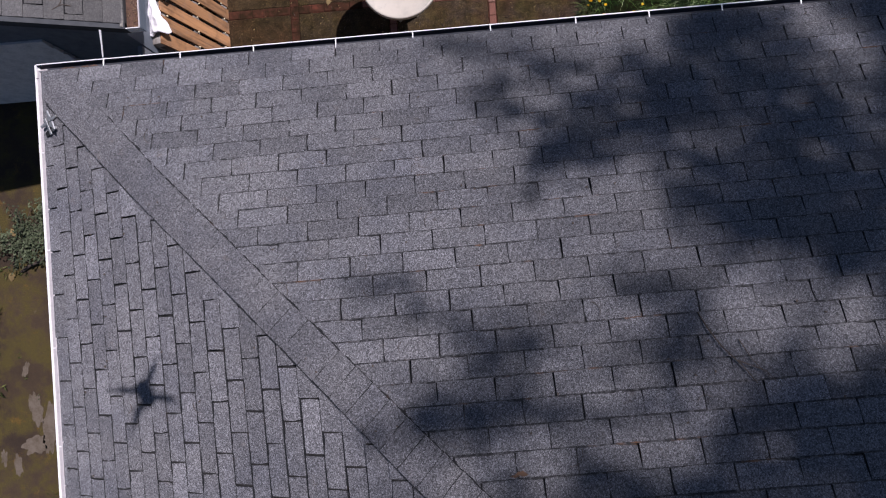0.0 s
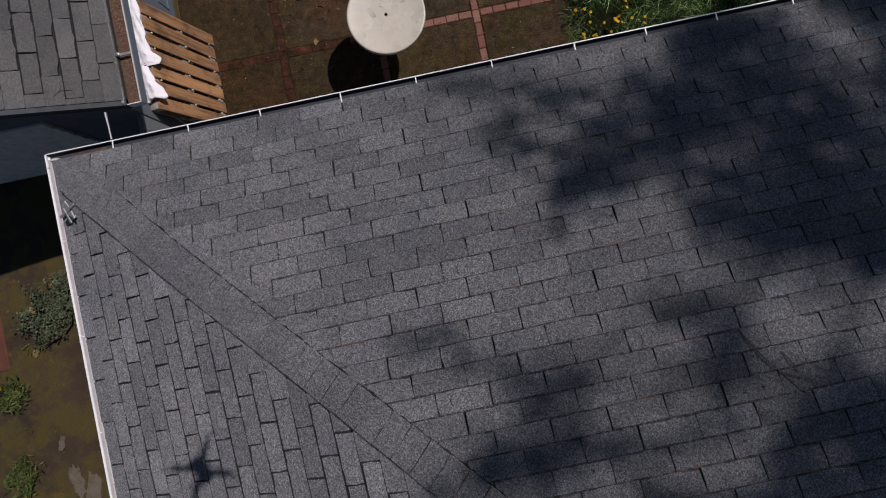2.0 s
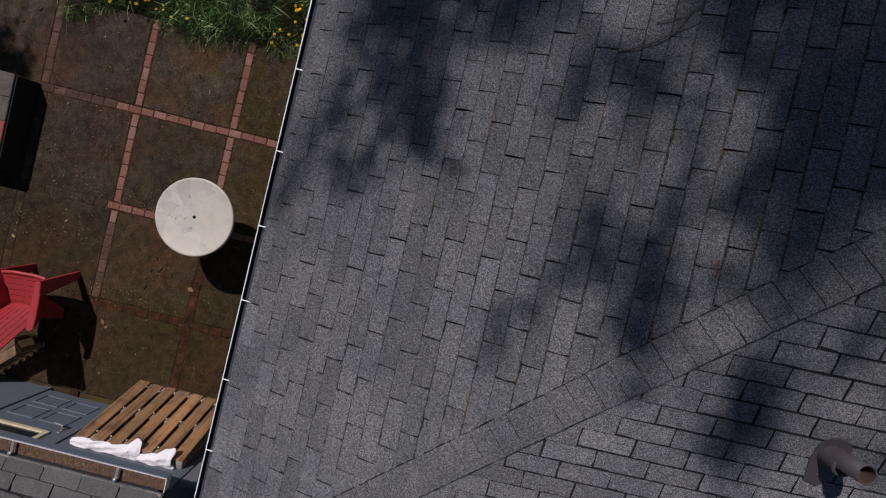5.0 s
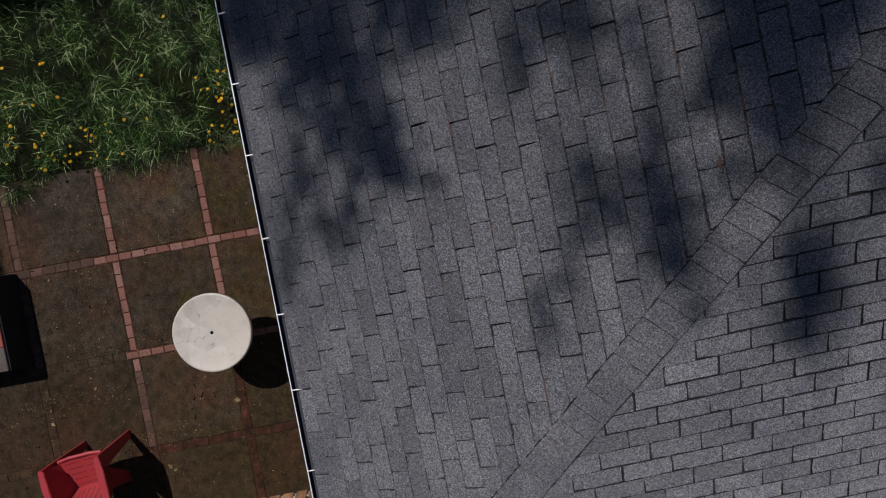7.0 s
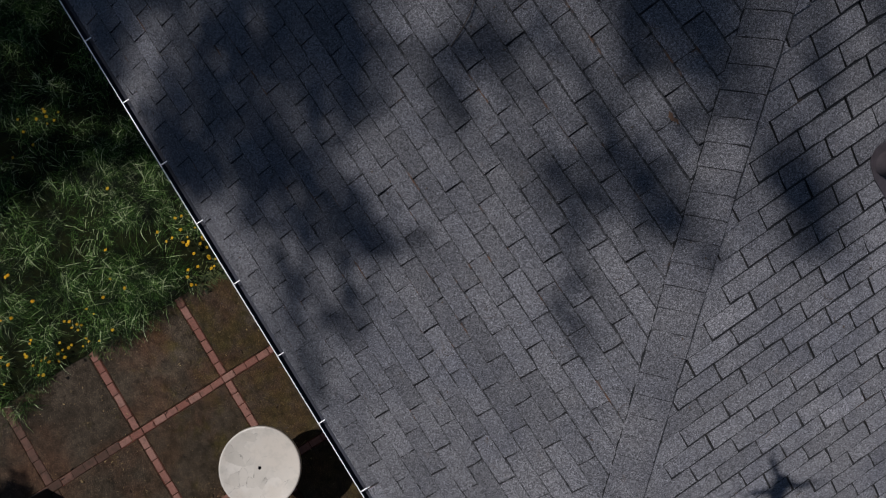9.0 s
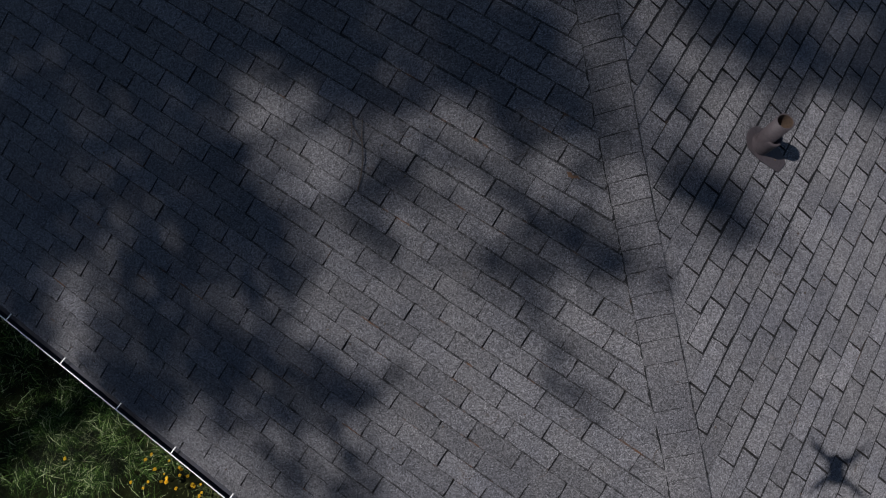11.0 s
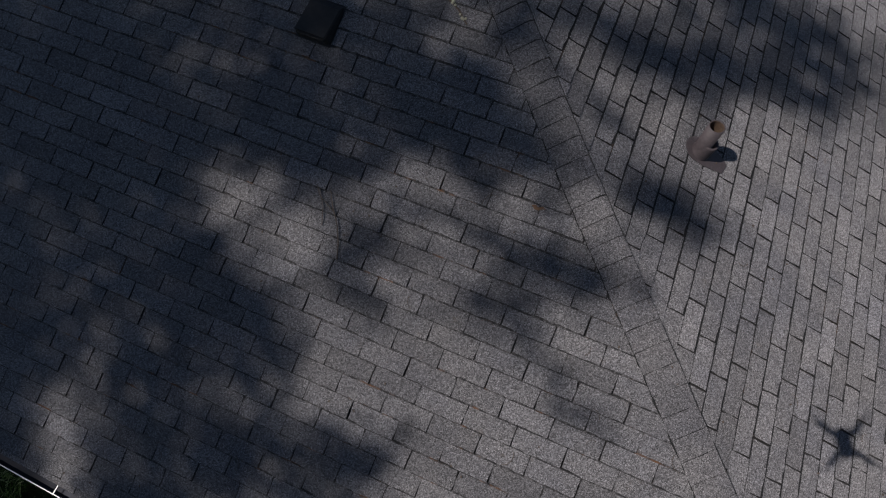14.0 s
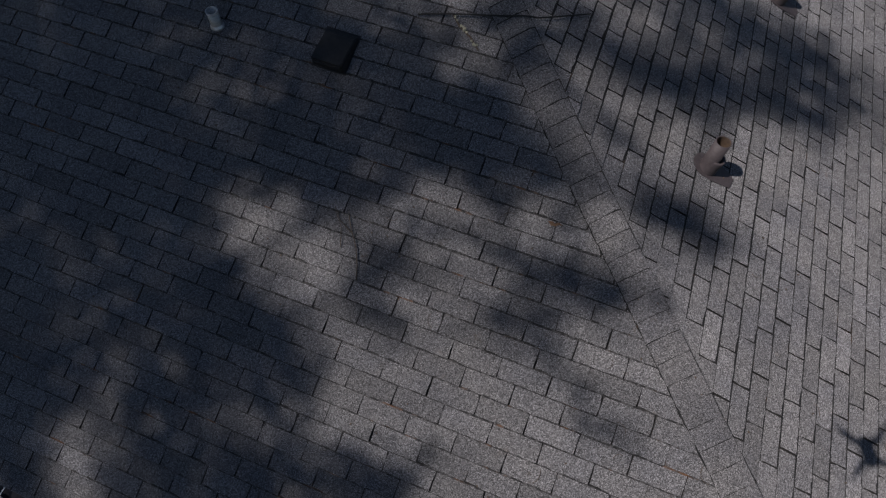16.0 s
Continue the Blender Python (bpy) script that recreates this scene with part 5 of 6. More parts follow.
# thin sheets of pale dried silt
SILT = material("pale_dried_silt", worn_paint((0.120, 0.095, 0.070), (0.056, 0.039, 0.022), 1.0, 0.9, 7), 0.9)
for x, y, a, b, turn in ((-2.02, -3.20, 0.20, 0.075, 100), (-1.86, -3.42, 0.30, 0.085, 82), (-2.06, -3.62, 0.16, 0.10, 20), (-2.13, -2.72, 0.10, 0.035, 70), (-2.28, -3.85, 0.12, 0.05, 95), (-2.45, -3.75, 0.09, 0.04, 90)):
    bm = bmesh.new()
    n = 40
    pts = []
    for k in range(n):
        q = 2 * math.pi * k / n
        w = 1 + 0.55 * noise.noise(Vector((2.2 * math.cos(q) + x * 3, 2.2 * math.sin(q), y))) + 0.18 * noise.noise(Vector((7 * math.cos(q), 7 * math.sin(q) + y, x)))
        pts.append((a * w * math.cos(q), b * w * math.sin(q)))
    prism(bm, pts, -0.004, 0.003)
    ob = tagged(part("silt_patch", bm, SILT), "thin pale sheet of dried silt on the soil", "silt patch", "silt patches on the soil")
    ob.matrix_world = pose(x, y, -0.03, 0, 0, turn)
near_weeds = [(rng.uniform(-3.6, -0.6), rng.uniform(-4.6, -0.75), rng.uniform(0.3, 0.9)) for k in range(46)]
V, F = blades(near_weeds, 13, 0.085, 0.005, 0.10, 1.0, 15)
tagged(raw("soil_weeds", V, F, WEED, None), "sparse low weeds on the bare soil", "weeds", kind="stuff")
for x, y in ((-2.72, -2.02), (-2.66, -1.93)):
    copy_thing(first, pose(x, y, -0.06, 8, 4, rng.uniform(0, 360)))

stem = empty("dead_stick", pose(-1.74, -1.38, 0), "bare brown stick lying by the weed", "stick")
bm = bmesh.new()
tube(bm, [(-0.34, -0.15, 0.0), (-0.22, -0.09, 0.03), (-0.06, -0.04, 0.04), (0.05, 0.06, 0.04), (0.12, 0.26, 0.05)], [0.016, 0.018, 0.016, 0.013, 0.008], 8)
part("stem", bm, BARK, stem)
bm = bmesh.new()
tube(bm, [(-0.20, -0.08, 0.03), (-0.30, 0.10, 0.12), (-0.42, 0.28, 0.16), (-0.46, 0.42, 0.14)], [0.006, 0.005, 0.004, 0.003], 6)
part("side_shoot", bm, BARK, stem)

# blue ball, and a thin slab for a dull red patch of ground
bm = bmesh.new()
bmesh.ops.create_uvsphere(bm, u_segments=32, v_segments=20, radius=0.14)
ball = tagged(part("ball", bm, BLUE, smooth=True), "shiny blue plastic ball on the soil", "ball")
ball.location = (-3.0, -1.42, 0.11)
tagged(part("paving_slab", boxed(-2.86, -1.72, -0.05, -2.58, -1.02, -0.018, 0.01), RED_SOIL), "thin slab for a dull red patch of ground", "paving slab")

# fallen leaves and seed husks on the patio
def fallen(n, seed):
    rg = random.Random(seed)
    V, F = [], []
    for k in range(n):
        x, y = rg.uniform(0.4, 4.8), rg.uniform(0.15, 4.6)
        if k % 3 == 0:
            line, along = rg.choice(((2.70, 2.0), (2.70, 1.7), (1.55, 2.4), (2.2, 3.4)))
            x, y = rg.gauss(line, 0.09), rg.gauss(along, 0.45)
        s, a = 0.003 + 0.013 * rg.random() ** 3, rg.uniform(0, 6.28)
        c, d = math.cos(a), math.sin(a)
        b = len(V)
        for u, w, z in ((-1, 0, 0.006), (0, 0.32, 0.009), (1, 0, 0.012), (0, -0.32, 0.007)):
            V.append((x + s * (u * c - w * d), y + s * (u * d + w * c), z))
        F.append((b, b + 1, b + 2, b + 3))
    return V, F


V, F = fallen(2600, 21)
tagged(raw("patio_litter", V, F, FALLEN), "small husks and leaf bits strewn over the patio", "litter", kind="stuff")


rg = random.Random(33)
V, F = [], []
for k in range(170):
    x, y, a, s = rg.uniform(0.4, 4.8), rg.uniform(0.15, 4.6), rg.uniform(0, 6.28), rg.uniform(0.010, 0.024)
    c, d = math.cos(a), math.sin(a)
    b = len(V)
    for u, w, z in ((-1, -0.16, 0.006), (1, -0.12, 0.006), (1, 0.12, 0.006), (-1, 0.16, 0.006), (-0.8, 0, 0.014), (0.8, 0, 0.014)):
        V.append((x + s * (u * c - w * d), y + s * (u * d + w * c), z))
    F += [(b, b + 1, b + 5, b + 4), (b + 3, b + 4, b + 5, b + 2), (b, b + 4, b + 3), (b + 1, b + 2, b + 5)]
for k in range(16):
    x, y, a, s = rg.gauss(1.93, 0.10), rg.gauss(1.79, 0.11), rg.uniform(0, 6.28), rg.uniform(0.018, 0.040)
    c, d = math.cos(a), math.sin(a)
    b = len(V)
    for u, w, z in ((-1, -0.16, 0.006), (1, -0.12, 0.006), (1, 0.12, 0.006), (-1, 0.16, 0.006), (-0.8, 0.1, 0.016), (0.8, 0.1, 0.016)):
        w += 0.25 * u * u
        V.append((x + s * (u * c - w * d), y + s * (u * d + w * c), z))
    F += [(b, b + 1, b + 5, b + 4), (b + 3, b + 4, b + 5, b + 2), (b, b + 4, b + 3), (b + 1, b + 2, b + 5)]
tagged(raw("seed_husks", V, F, BARK), "dark dry husks scattered over the patio", "litter", kind="stuff")


def leaf(m, s, label):
    V, F = [], []
    n = 7
    for k in range(n):
        u = k / (n - 1)
        w = 0.30 * math.sin(math.pi * min(1, u * 1.02)) * s
        V += [(u * s - s / 2, -w, 0.014 + 0.10 * s * (u - 0.5) ** 2), (u * s - s / 2, w, 0.010 + 0.3 * w)]
    for k in range(n - 1):
        F.append((2 * k, 2 * k + 2, 2 * k + 3, 2 * k + 1))
    ob = raw("fallen_leaf", V, F, FALLEN, None, smooth=True)
    ob.matrix_world = m
    return tagged(ob, label, "leaf", "fallen leaves")


for x, y, s, a in ((1.86, 1.39, 0.085, 75), (1.22, 2.33, 0.075, 30), (1.17, 2.28, 0.05, 120), (0.61, 2.24, 0.035, 10), (1.97, 3.60, 0.06, 55), (2.30, 3.02, 0.05, 140),
                   (3.66, 3.30, 0.045, 20)):
    leaf(pose(x, y, 0, 0, 0, a), s, "curled yellow-brown leaf lying on the patio")
leaf(pose(-2.22, -1.58, -0.03, 0, 0, 80), 0.13, "pale yellow leaf lying on the bare soil")
leaf(pose(-2.04, -1.07, 0.13, 0, 0, 115), 0.11, "pale yellow leaf caught in the grey-green weed")

# ---------------------------------------------------------------- the tree that shades the roof and the grass
def roof_z(x, y):
    if 0 < x < LENGTH and -2 * RUN < y < 0:
        return ROOF + P * min(x, -y, RUN)
    return 0.0


# leaf sprays by limb: the spot (x, y) that each one shades, its radius and how dense it is
SPRAYS = {}
SPRAYS["low limb"] = [(5.15, -0.21, 0.21, 0.9), (5.00, -0.42, 0.18, 0.8), (4.90, -0.20, 0.08, 0.5), (4.77, -0.74, 0.21, 0.85), (4.80, -1.00, 0.20, 0.85), (4.54, -0.86, 0.19, 0.8),
    (4.60, -0.52, 0.11, 0.7), (4.47, -0.40, 0.13, 0.6), (4.49, -1.02, 0.16, 0.8), (4.26, -1.02, 0.20, 0.95), (4.28, -0.81, 0.17, 0.7), (4.00, -1.13, 0.18, 0.95),
    (3.81, -1.21, 0.14, 0.95), (3.92, -0.99, 0.16, 0.85), (4.07, -0.85, 0.17, 0.65), (3.72, -1.35, 0.11, 0.6), (3.61, -0.76, 0.15, 0.9), (3.51, -0.63, 0.13, 0.9),
    (3.66, -0.50, 0.13, 0.55), (4.00, -0.48, 0.15, 0.65), (4.18, -0.38, 0.13, 0.55), (3.86, -0.36, 0.14, 0.5), (3.64, -0.16, 0.12, 0.55), (3.42, -0.21, 0.14, 0.65)]
SPRAYS["low limb tip"] = [(3.78, -0.28, 0.13, 0.5), (3.55, -0.22, 0.12, 0.6), (3.31, -0.19, 0.11, 0.5), (3.12, -0.16, 0.10, 0.35), (5.50, -0.22, 0.18, 0.8), (5.28, -0.18, 0.15, 0.8), (5.06, -0.16, 0.12, 0.7),
    (3.26, -0.13, 0.09, 0.5), (4.82, -1.29, 0.13, 0.7), (4.72, -1.46, 0.17, 0.75), (4.67, -1.64, 0.10, 0.45)]
SPRAYS["middle limb"] = [(3.57, -2.16, 0.14, 0.35), (3.56, -2.34, 0.11, 0.45), (3.51, -2.57, 0.14, 0.7), (3.39, -2.66, 0.14, 0.75), (3.19, -2.69, 0.15, 0.8), (2.99, -2.71, 0.12, 0.75),
    (2.94, -2.62, 0.09, 0.7), (3.34, -2.30, 0.15, 0.65), (3.18, -2.22, 0.12, 0.6), (3.23, -2.42, 0.11, 0.45), (3.00, -2.03, 0.12, 0.55), (2.85, -1.91, 0.11, 0.5),
    (2.63, -1.90, 0.10, 0.45), (2.58, -1.99, 0.08, 0.35), (2.46, -1.83, 0.06, 0.35), (2.77, -2.73, 0.11, 0.65), (4.41, -2.29, 0.17, 0.65), (4.37, -2.04, 0.14, 0.75),
    (4.17, -1.97, 0.09, 0.6), (4.73, -2.43, 0.10, 0.35), (4.36, -2.53, 0.15, 0.5), (4.14, -2.43, 0.10, 0.4), (4.90, -1.59, 0.18, 0.75), (4.78, -1.80, 0.13, 0.6)]
SPRAYS["middle limb tip"] = [(4.67, -1.38, 0.16, 0.6), (4.93, -1.19, 0.16, 0.5), (4.65, -1.16, 0.16, 0.6), (5.01, -0.61, 0.20, 0.8), (4.67, -0.65, 0.20, 0.8), (4.38, -2.47, 0.13, 0.5),
    (4.26, -2.64, 0.12, 0.4), (4.13, -2.28, 0.10, 0.4)]
SPRAYS["high limb"] = [(3.53, -3.50, 0.15, 0.5), (3.92, -3.51, 0.18, 0.45), (3.84, -3.17, 0.20, 0.75), (3.98, -3.04, 0.16, 0.75), (3.60, -3.15, 0.16, 0.75), (3.49, -3.30, 0.14, 0.75),
    (3.81, -2.93, 0.13, 0.6), (3.85, -3.35, 0.18, 0.7), (4.19, -3.23, 0.22, 0.8), (4.53, -3.26, 0.23, 0.9), (4.50, -3.01, 0.17, 0.8), (4.80, -2.94, 0.17, 0.8),
    (5.13, -2.90, 0.20, 0.85), (5.33, -2.75, 0.18, 0.8)]
SPRAYS["ridge limb"] = [(3.96, -3.43, 0.16, 0.7), (3.80, -3.32, 0.15, 0.65), (3.61, -3.26, 0.13, 0.6), (3.72, -3.06, 0.14, 0.5), (3.40, -3.29, 0.12, 0.45), (3.42, -3.11, 0.14, 0.6), (4.32, -3.41, 0.24, 0.9), (4.16, -3.61, 0.21, 0.85), (4.01, -3.93, 0.21, 0.85), (4.75, -3.43, 0.27, 0.9), (3.80, -3.73, 0.16, 0.6),
    (4.35, -3.15, 0.18, 0.8), (4.85, -3.15, 0.20, 0.85), (5.14, -2.70, 0.16, 0.7), (4.72, -3.80, 0.25, 0.85), (4.30, -4.15, 0.27, 0.8)]
SPRAYS["far limb"] = [(3.39, -4.27, 0.19, 0.5), (3.17, -4.47, 0.25, 0.75), (2.95, -4.38, 0.25, 0.8), (2.73, -4.63, 0.26, 0.75), (2.41, -4.84, 0.28, 0.65), (2.06, -4.96, 0.29, 0.65),
    (1.91, -5.59, 0.39, 0.5), (1.55, -5.38, 0.39, 0.5), (2.95, -4.85, 0.21, 0.45), (3.27, -3.70, 0.17, 0.65), (3.05, -3.34, 0.17, 0.55), (2.83, -3.36, 0.19, 0.75),
    (2.56, -3.36, 0.20, 0.8), (2.30, -3.41, 0.15, 0.6), (1.70, -5.09, 0.32, 0.5), (2.56, -5.49, 0.28, 0.7), (2.10, -5.60, 0.40, 0.7), (1.56, -5.75, 0.40, 0.5),
    (3.00, -5.50, 0.40, 0.7), (3.30, -5.10, 0.30, 0.5), (3.77, -4.34, 0.30, 0.8)]
SPRAYS["inner limb"] = [(4.57, -2.24, 0.16, 0.75), (4.76, -2.74, 0.19, 0.85), (5.46, -1.81, 0.17, 0.7), (4.04, -2.68, 0.16, 0.65), (3.67, -2.65, 0.16, 0.65), (5.40, -1.38, 0.28, 0.85),
    (5.10, -1.64, 0.18, 0.75), (4.92, -1.44, 0.20, 0.8), (5.71, -1.03, 0.31, 0.9), (5.19, -0.67, 0.27, 0.8), (4.90, -0.72, 0.23, 0.75), (3.08, -2.53, 0.17, 0.7),
    (4.04, -3.22, 0.16, 0.9), (4.56, -2.80, 0.15, 0.75), (4.98, -2.72, 0.18, 0.7), (3.39, -2.94, 0.12, 0.6), (4.51, -2.05, 0.11, 0.5), (4.11, -3.06, 0.15, 0.7)]
BRIGHT = [(5.94, -0.20, 0.30), (6.34, -1.50, 0.13), (6.24, -0.91, 0.17), (5.55, -1.01, 0.17), (6.33, -3.24, 0.18), (5.75, -3.39, 0.17), (4.37, -3.82, 0.20), (5.27, -1.20, 0.06), (5.62, -2.28, 0.20), (5.35, -2.38, 0.28), (5.52, -1.86, 0.10), (6.69, -3.47, 0.15)]
rt = random.Random(8)
fill, turf = [], []
for i in range(12):
    for j in range(13):
        x, y = 5.25 + 0.36 * i + rt.gauss(0, 0.07), -0.15 - 0.36 * j + rt.gauss(0, 0.07)
        if all((x - a) ** 2 + (y - b) ** 2 > (r + 0.10) ** 2 for a, b, r in BRIGHT) and rt.random() > 0.03:
            fill.append((x, y, rt.uniform(0.27, 0.36), rt.uniform(0.72, 0.95)))
for a, b, r in BRIGHT[1:]:
    if r < 0.19:
        fill.append((a, b, r + 0.08, 0.86))
for i in range(20):
    for j in range(26):
        x, y = 6.0 + 0.29 * i + rt.gauss(0, 0.04), 0.25 + 0.29 * j + rt.gauss(0, 0.04)
        open_sun = any((x - a) ** 2 + (y - b) ** 2 < r * r for a, b, r in ((7.24, 1.12, 0.16), (7.36, 1.36, 0.21), (7.50, 1.66, 0.20), (7.33, 1.99, 0.14)))
        if x > min(6.86, 6.44 + 0.8 * (y - 0.97)) and not open_sun and rt.random() > 0.04:
            turf.append((x, y, rt.uniform(0.16, 0.21), 0.97))
SPRAYS["crown limb"] = fill
SPRAYS["turf limb"] = turf
SPRAYS["outer limb"] = [(3.93, 3.95, 0.13, 0.9), (3.78, 4.25, 0.24, 0.97), (3.92, 4.22, 0.20, 0.97), (4.06, 3.92, 0.10, 0.8), (3.60, 4.32, 0.18, 0.95), (2.7, 4.1, 0.12, 0.9), (4.2, 4.3, 0.2, 0.9)]

tree = empty("tree", pose(16.2, 6.0, 0), "tall leafy tree that throws dappled shade on the roof", "tree")
base = Vector((16.2, 6.0, 0))
fork = Vector((15.4, 5.4, 9.5))
bm = bmesh.new()
tube(bm, [Vector((0, 0, -0.1)), Vector((-0.1, -0.05, 2.5)), Vector((-0.35, -0.3, 6)), fork - base, Vector((-0.9, -0.6, 11.5)), Vector((-0.8, -0.4, 13.5))],
     [0.42, 0.34, 0.29, 0.24, 0.14, 0.03], 14)
part("trunk", bm, BARK, tree, smooth=True)
V, F = [], []
LEAF = 0.10
# how far along the sun's way each limb's leaves hang, and how high it leaves the trunk
BOUGHS = {"low limb": (14.5, -1), "middle limb": (15.0, 0), "high limb": (16.5, 1.5), "ridge limb": (16.5, 1.8), "far limb": (17.0, 2), "inner limb": (15.6, 0.8),
         "crown limb": (16.0, 2.5), "turf limb": (15.5, 0.5), "outer limb": (9.0, -3)}
for limb, sprays in SPRAYS.items():
    reach, rise = BOUGHS[limb.replace(" tip", "")]
    spots3 = []
    for x, y, r, cover in sprays:
        cover *= 0.86 if limb[:3] in ("low", "inn") else 1.11 if limb[:3] == "cro" else 1.0
        cover = min(cover, 0.99)
        q = Vector((x, y, roof_z(x, y))) + SUN * (reach + rt.uniform(-1.2, 1.2))
        spots3.append(q - base)
        n = int(-1.35 * math.log(1 - 0.94 * cover) * math.pi * r * r / (LEAF * LEAF * 0.26))
        loose = 0 if limb[:4] in ("crow", "turf") else int(n * 0.22)          # thinner outer leaves round the spray
        for k in range(int(n * 0.76) + loose):
            d = Vector((rt.gauss(0, 1), rt.gauss(0, 1), rt.gauss(0, 1)))
            d = d.normalized() * r * (2.0 if k < loose else 1.34) * rt.random() ** 0.54
            d.z *= 0.8
            c = q - base + d
            nrm = Vector((rt.gauss(0, 0.55), rt.gauss(0, 0.55), 1)).normalized()
            a = nrm.orthogonal().normalized()
            a = Matrix.Rotation(rt.uniform(0, 6.28), 3, nrm) @ a
            b = nrm.cross(a)
            s = LEAF * rt.uniform(0.6, 1.15)
            f = len(V)
            V += [tuple(c - a * s * 0.6), tuple(c + b * s * 0.32), tuple(c + a * s * 0.6), tuple(c - b * s * 0.32)]
            F.append((f, f + 1, f + 2, f + 3))
    # the limb, then a thin branch to every few sprays
    mid = sum(spots3, Vector()) / len(spots3)
    start = fork - base + Vector((0, 0, rise))
    if limb == "outer limb":
        start = Vector((-0.3, -0.25, 5.4))
    bm = bmesh.new()
    bend = (start + mid) / 2 + Vector((0, 0, 0.6))
    tube(bm, [start, bend, mid], [0.03, 0.016, 0.008], 8)
    part("limb", bm, BARK, tree)
    bm = bmesh.new()
    for q in spots3:
        tube(bm, [mid, (mid + q) / 2 + Vector((rt.gauss(0, 0.1), rt.gauss(0, 0.1), 0.15)), q], [0.009, 0.006, 0.003], 4)
    ob = part("branches", bm, BARK, tree)
    ob["kind"] = "stuff"
ob = raw("crown", V, F, TREE_LEAF, tree)
ob["kind"] = "stuff"

# ---------------------------------------------------------------- the small aircraft whose shadow lies on the short slope
drone = empty("quadcopter", pose(3.44, -1.04, 6.75, 0, 0, -156), "small dark grey quadcopter hovering over the roof", "quadcopter")
bm = bmesh.new()
lathe(bm, [(0.0, -0.030), (0.55, -0.028), (0.85, -0.014), (1.0, 0.004), (0.86, 0.022), (0.5, 0.032), (0.0, 0.034)], 28)
bmesh.ops.transform(bm, matrix=Matrix.Diagonal((0.056, 0.105, 1, 1)), verts=bm.verts)
part("body", bm, DARK_BLUE_GREY, drone, smooth=True)
for sx in (-1, 1):
    for sy in (-1, 1):
        tip = Vector((sx * 0.135, sy * 0.125, 0.018))
        bm = bmesh.new()
        tube(bm, [(sx * 0.035, sy * 0.055, 0.004), tip * 0.6 + Vector((0, 0, 0.004)), tip], [0.026, 0.021, 0.018], 8)
        arm = part("arm", bm, DARK_BLUE_GREY, drone)
        bm = bmesh.new()
        lathe(bm, [(0.0, -0.014), (0.019, -0.014), (0.020, 0.014), (0.012, 0.020), (0.0, 0.020)], 16, Matrix.Translation(tip))
        part("motor", bm, BLACK, arm)
        bm = bmesh.new()
        blade = [(-0.105, -0.004), (-0.06, -0.011), (0.0, -0.006), (0.06, -0.011), (0.105, -0.004), (0.105, 0.003), (0.06, 0.006), (0.0, 0.006), (-0.06, 0.006), (-0.105, 0.003)]
        prism(bm, blade, 0.022, 0.024, Matrix.Translation(tip) @ pose(0, 0, 0, 0, 0, math.degrees(math.atan2(tip.y, tip.x)) + 8 * sx))
        part("propeller", bm, BLACK, arm)

# ---------------------------------------------------------------- shingles, caps and paving bricks
DRIFT = (0, 12, 12, 16, 17, 5, -1, -6, -5, -6, -11, -5, -2, 3, 1, 9, 4, -6, -15, -1, 12, 15)      # how far each course was laid off its pattern, in millimetres
made = run_of_tabs(FRAME_A, 10.5, 43, 0.7944, 0.4185, [(1, -1 / SC, 0.0), (0, 1, 0.088)], (0.6, 5.6, 0.3, 3.3), roof, first=-0.0304, expo=0.1362, tab=0.3303, skew=-0.0193, gap=0.0076, grime=0.0046, drift=DRIFT, ragged=1.5)
run_of_tabs(FRAME_B, 8.4, 42, 0.967, 0.572, [(1, -1 / SC, 0.0), (0, 1, 0.117), (-1, -1 / SC, -2 * RUN)], (0.6, 5.2, 0.3, 3.4), roof, first=-0.096, expo=0.1414, tab=0.327, skew=0.034, gap=0.011, thick=0.0082, grime=0.0125, lap=GRIME, ragged=1.5)

# caps over the hip: bent pieces, each lapping the one below
def cap_mesh(apex, expo=0.134, half=0.128):
    """Local y runs up the hip in plan, x across it; the piece falls off to both sides of its apex."""
    fall = P / math.sqrt(2)
    V, F, dark = [], [], []
    n = 6
    rows = ((0.0, 0.010), (expo - 0.0035, 0.005), (expo + 0.02, 0.004))
    for lay, dz in ((0, 0.0), (1, -0.012)):
        for y, lift in rows:
            for k in range(n + 1):
                x = (half + (0.002 if lay and k == 0 else 0.0)) * (2 * k / n - 1)
                bend = math.sqrt((x - apex) ** 2 + 0.015 ** 2)
                V.append((x + random.gauss(0, 0.0015), y + random.gauss(0, 0.0012), -fall * bend + fall * y + lift + dz + 0.004))
    m = n + 1
    for k in range(n):
        for r in (0, 1):
            a, b = r * m + k, (3 + r) * m + k
            F += [(a, a + 1, a + m + 1, a + m), (b, b + m, b + m + 1, b + 1)]
            dark += [r, 1]
        F += [(k, 3 * m + k, 3 * m + k + 1, k + 1), (2 * m + k, 2 * m + k + 1, 5 * m + k + 1, 5 * m + k)]
        dark += [1, 1]
    # of the two side faces only the short slope's takes the dark material
    for r in (0, 1):
        F += [(r * m + n, (3 + r) * m + n, (4 + r) * m + n, r * m + m + n), (r * m, r * m + m, (4 + r) * m, (3 + r) * m)]
        dark += [1, 0]
    me = bpy.data.meshes.new("hip_cap")
    me.from_pydata(V, [], F)
    me.materials.append(CAP)
    me.materials.append(GRIME)
    me.polygons.foreach_set("material_index", dark)
    return me


def cap_line(d):
    """How far the middle of the caps lies from the hip, on the long slope's side."""
    return max(0.0, min(0.085, 0.027 * (d - 1.45)))


def cap_half(d):
    """Half the width of the caps, which narrows up the hip."""
    return max(0.113, 0.139 - 0.009 * d)


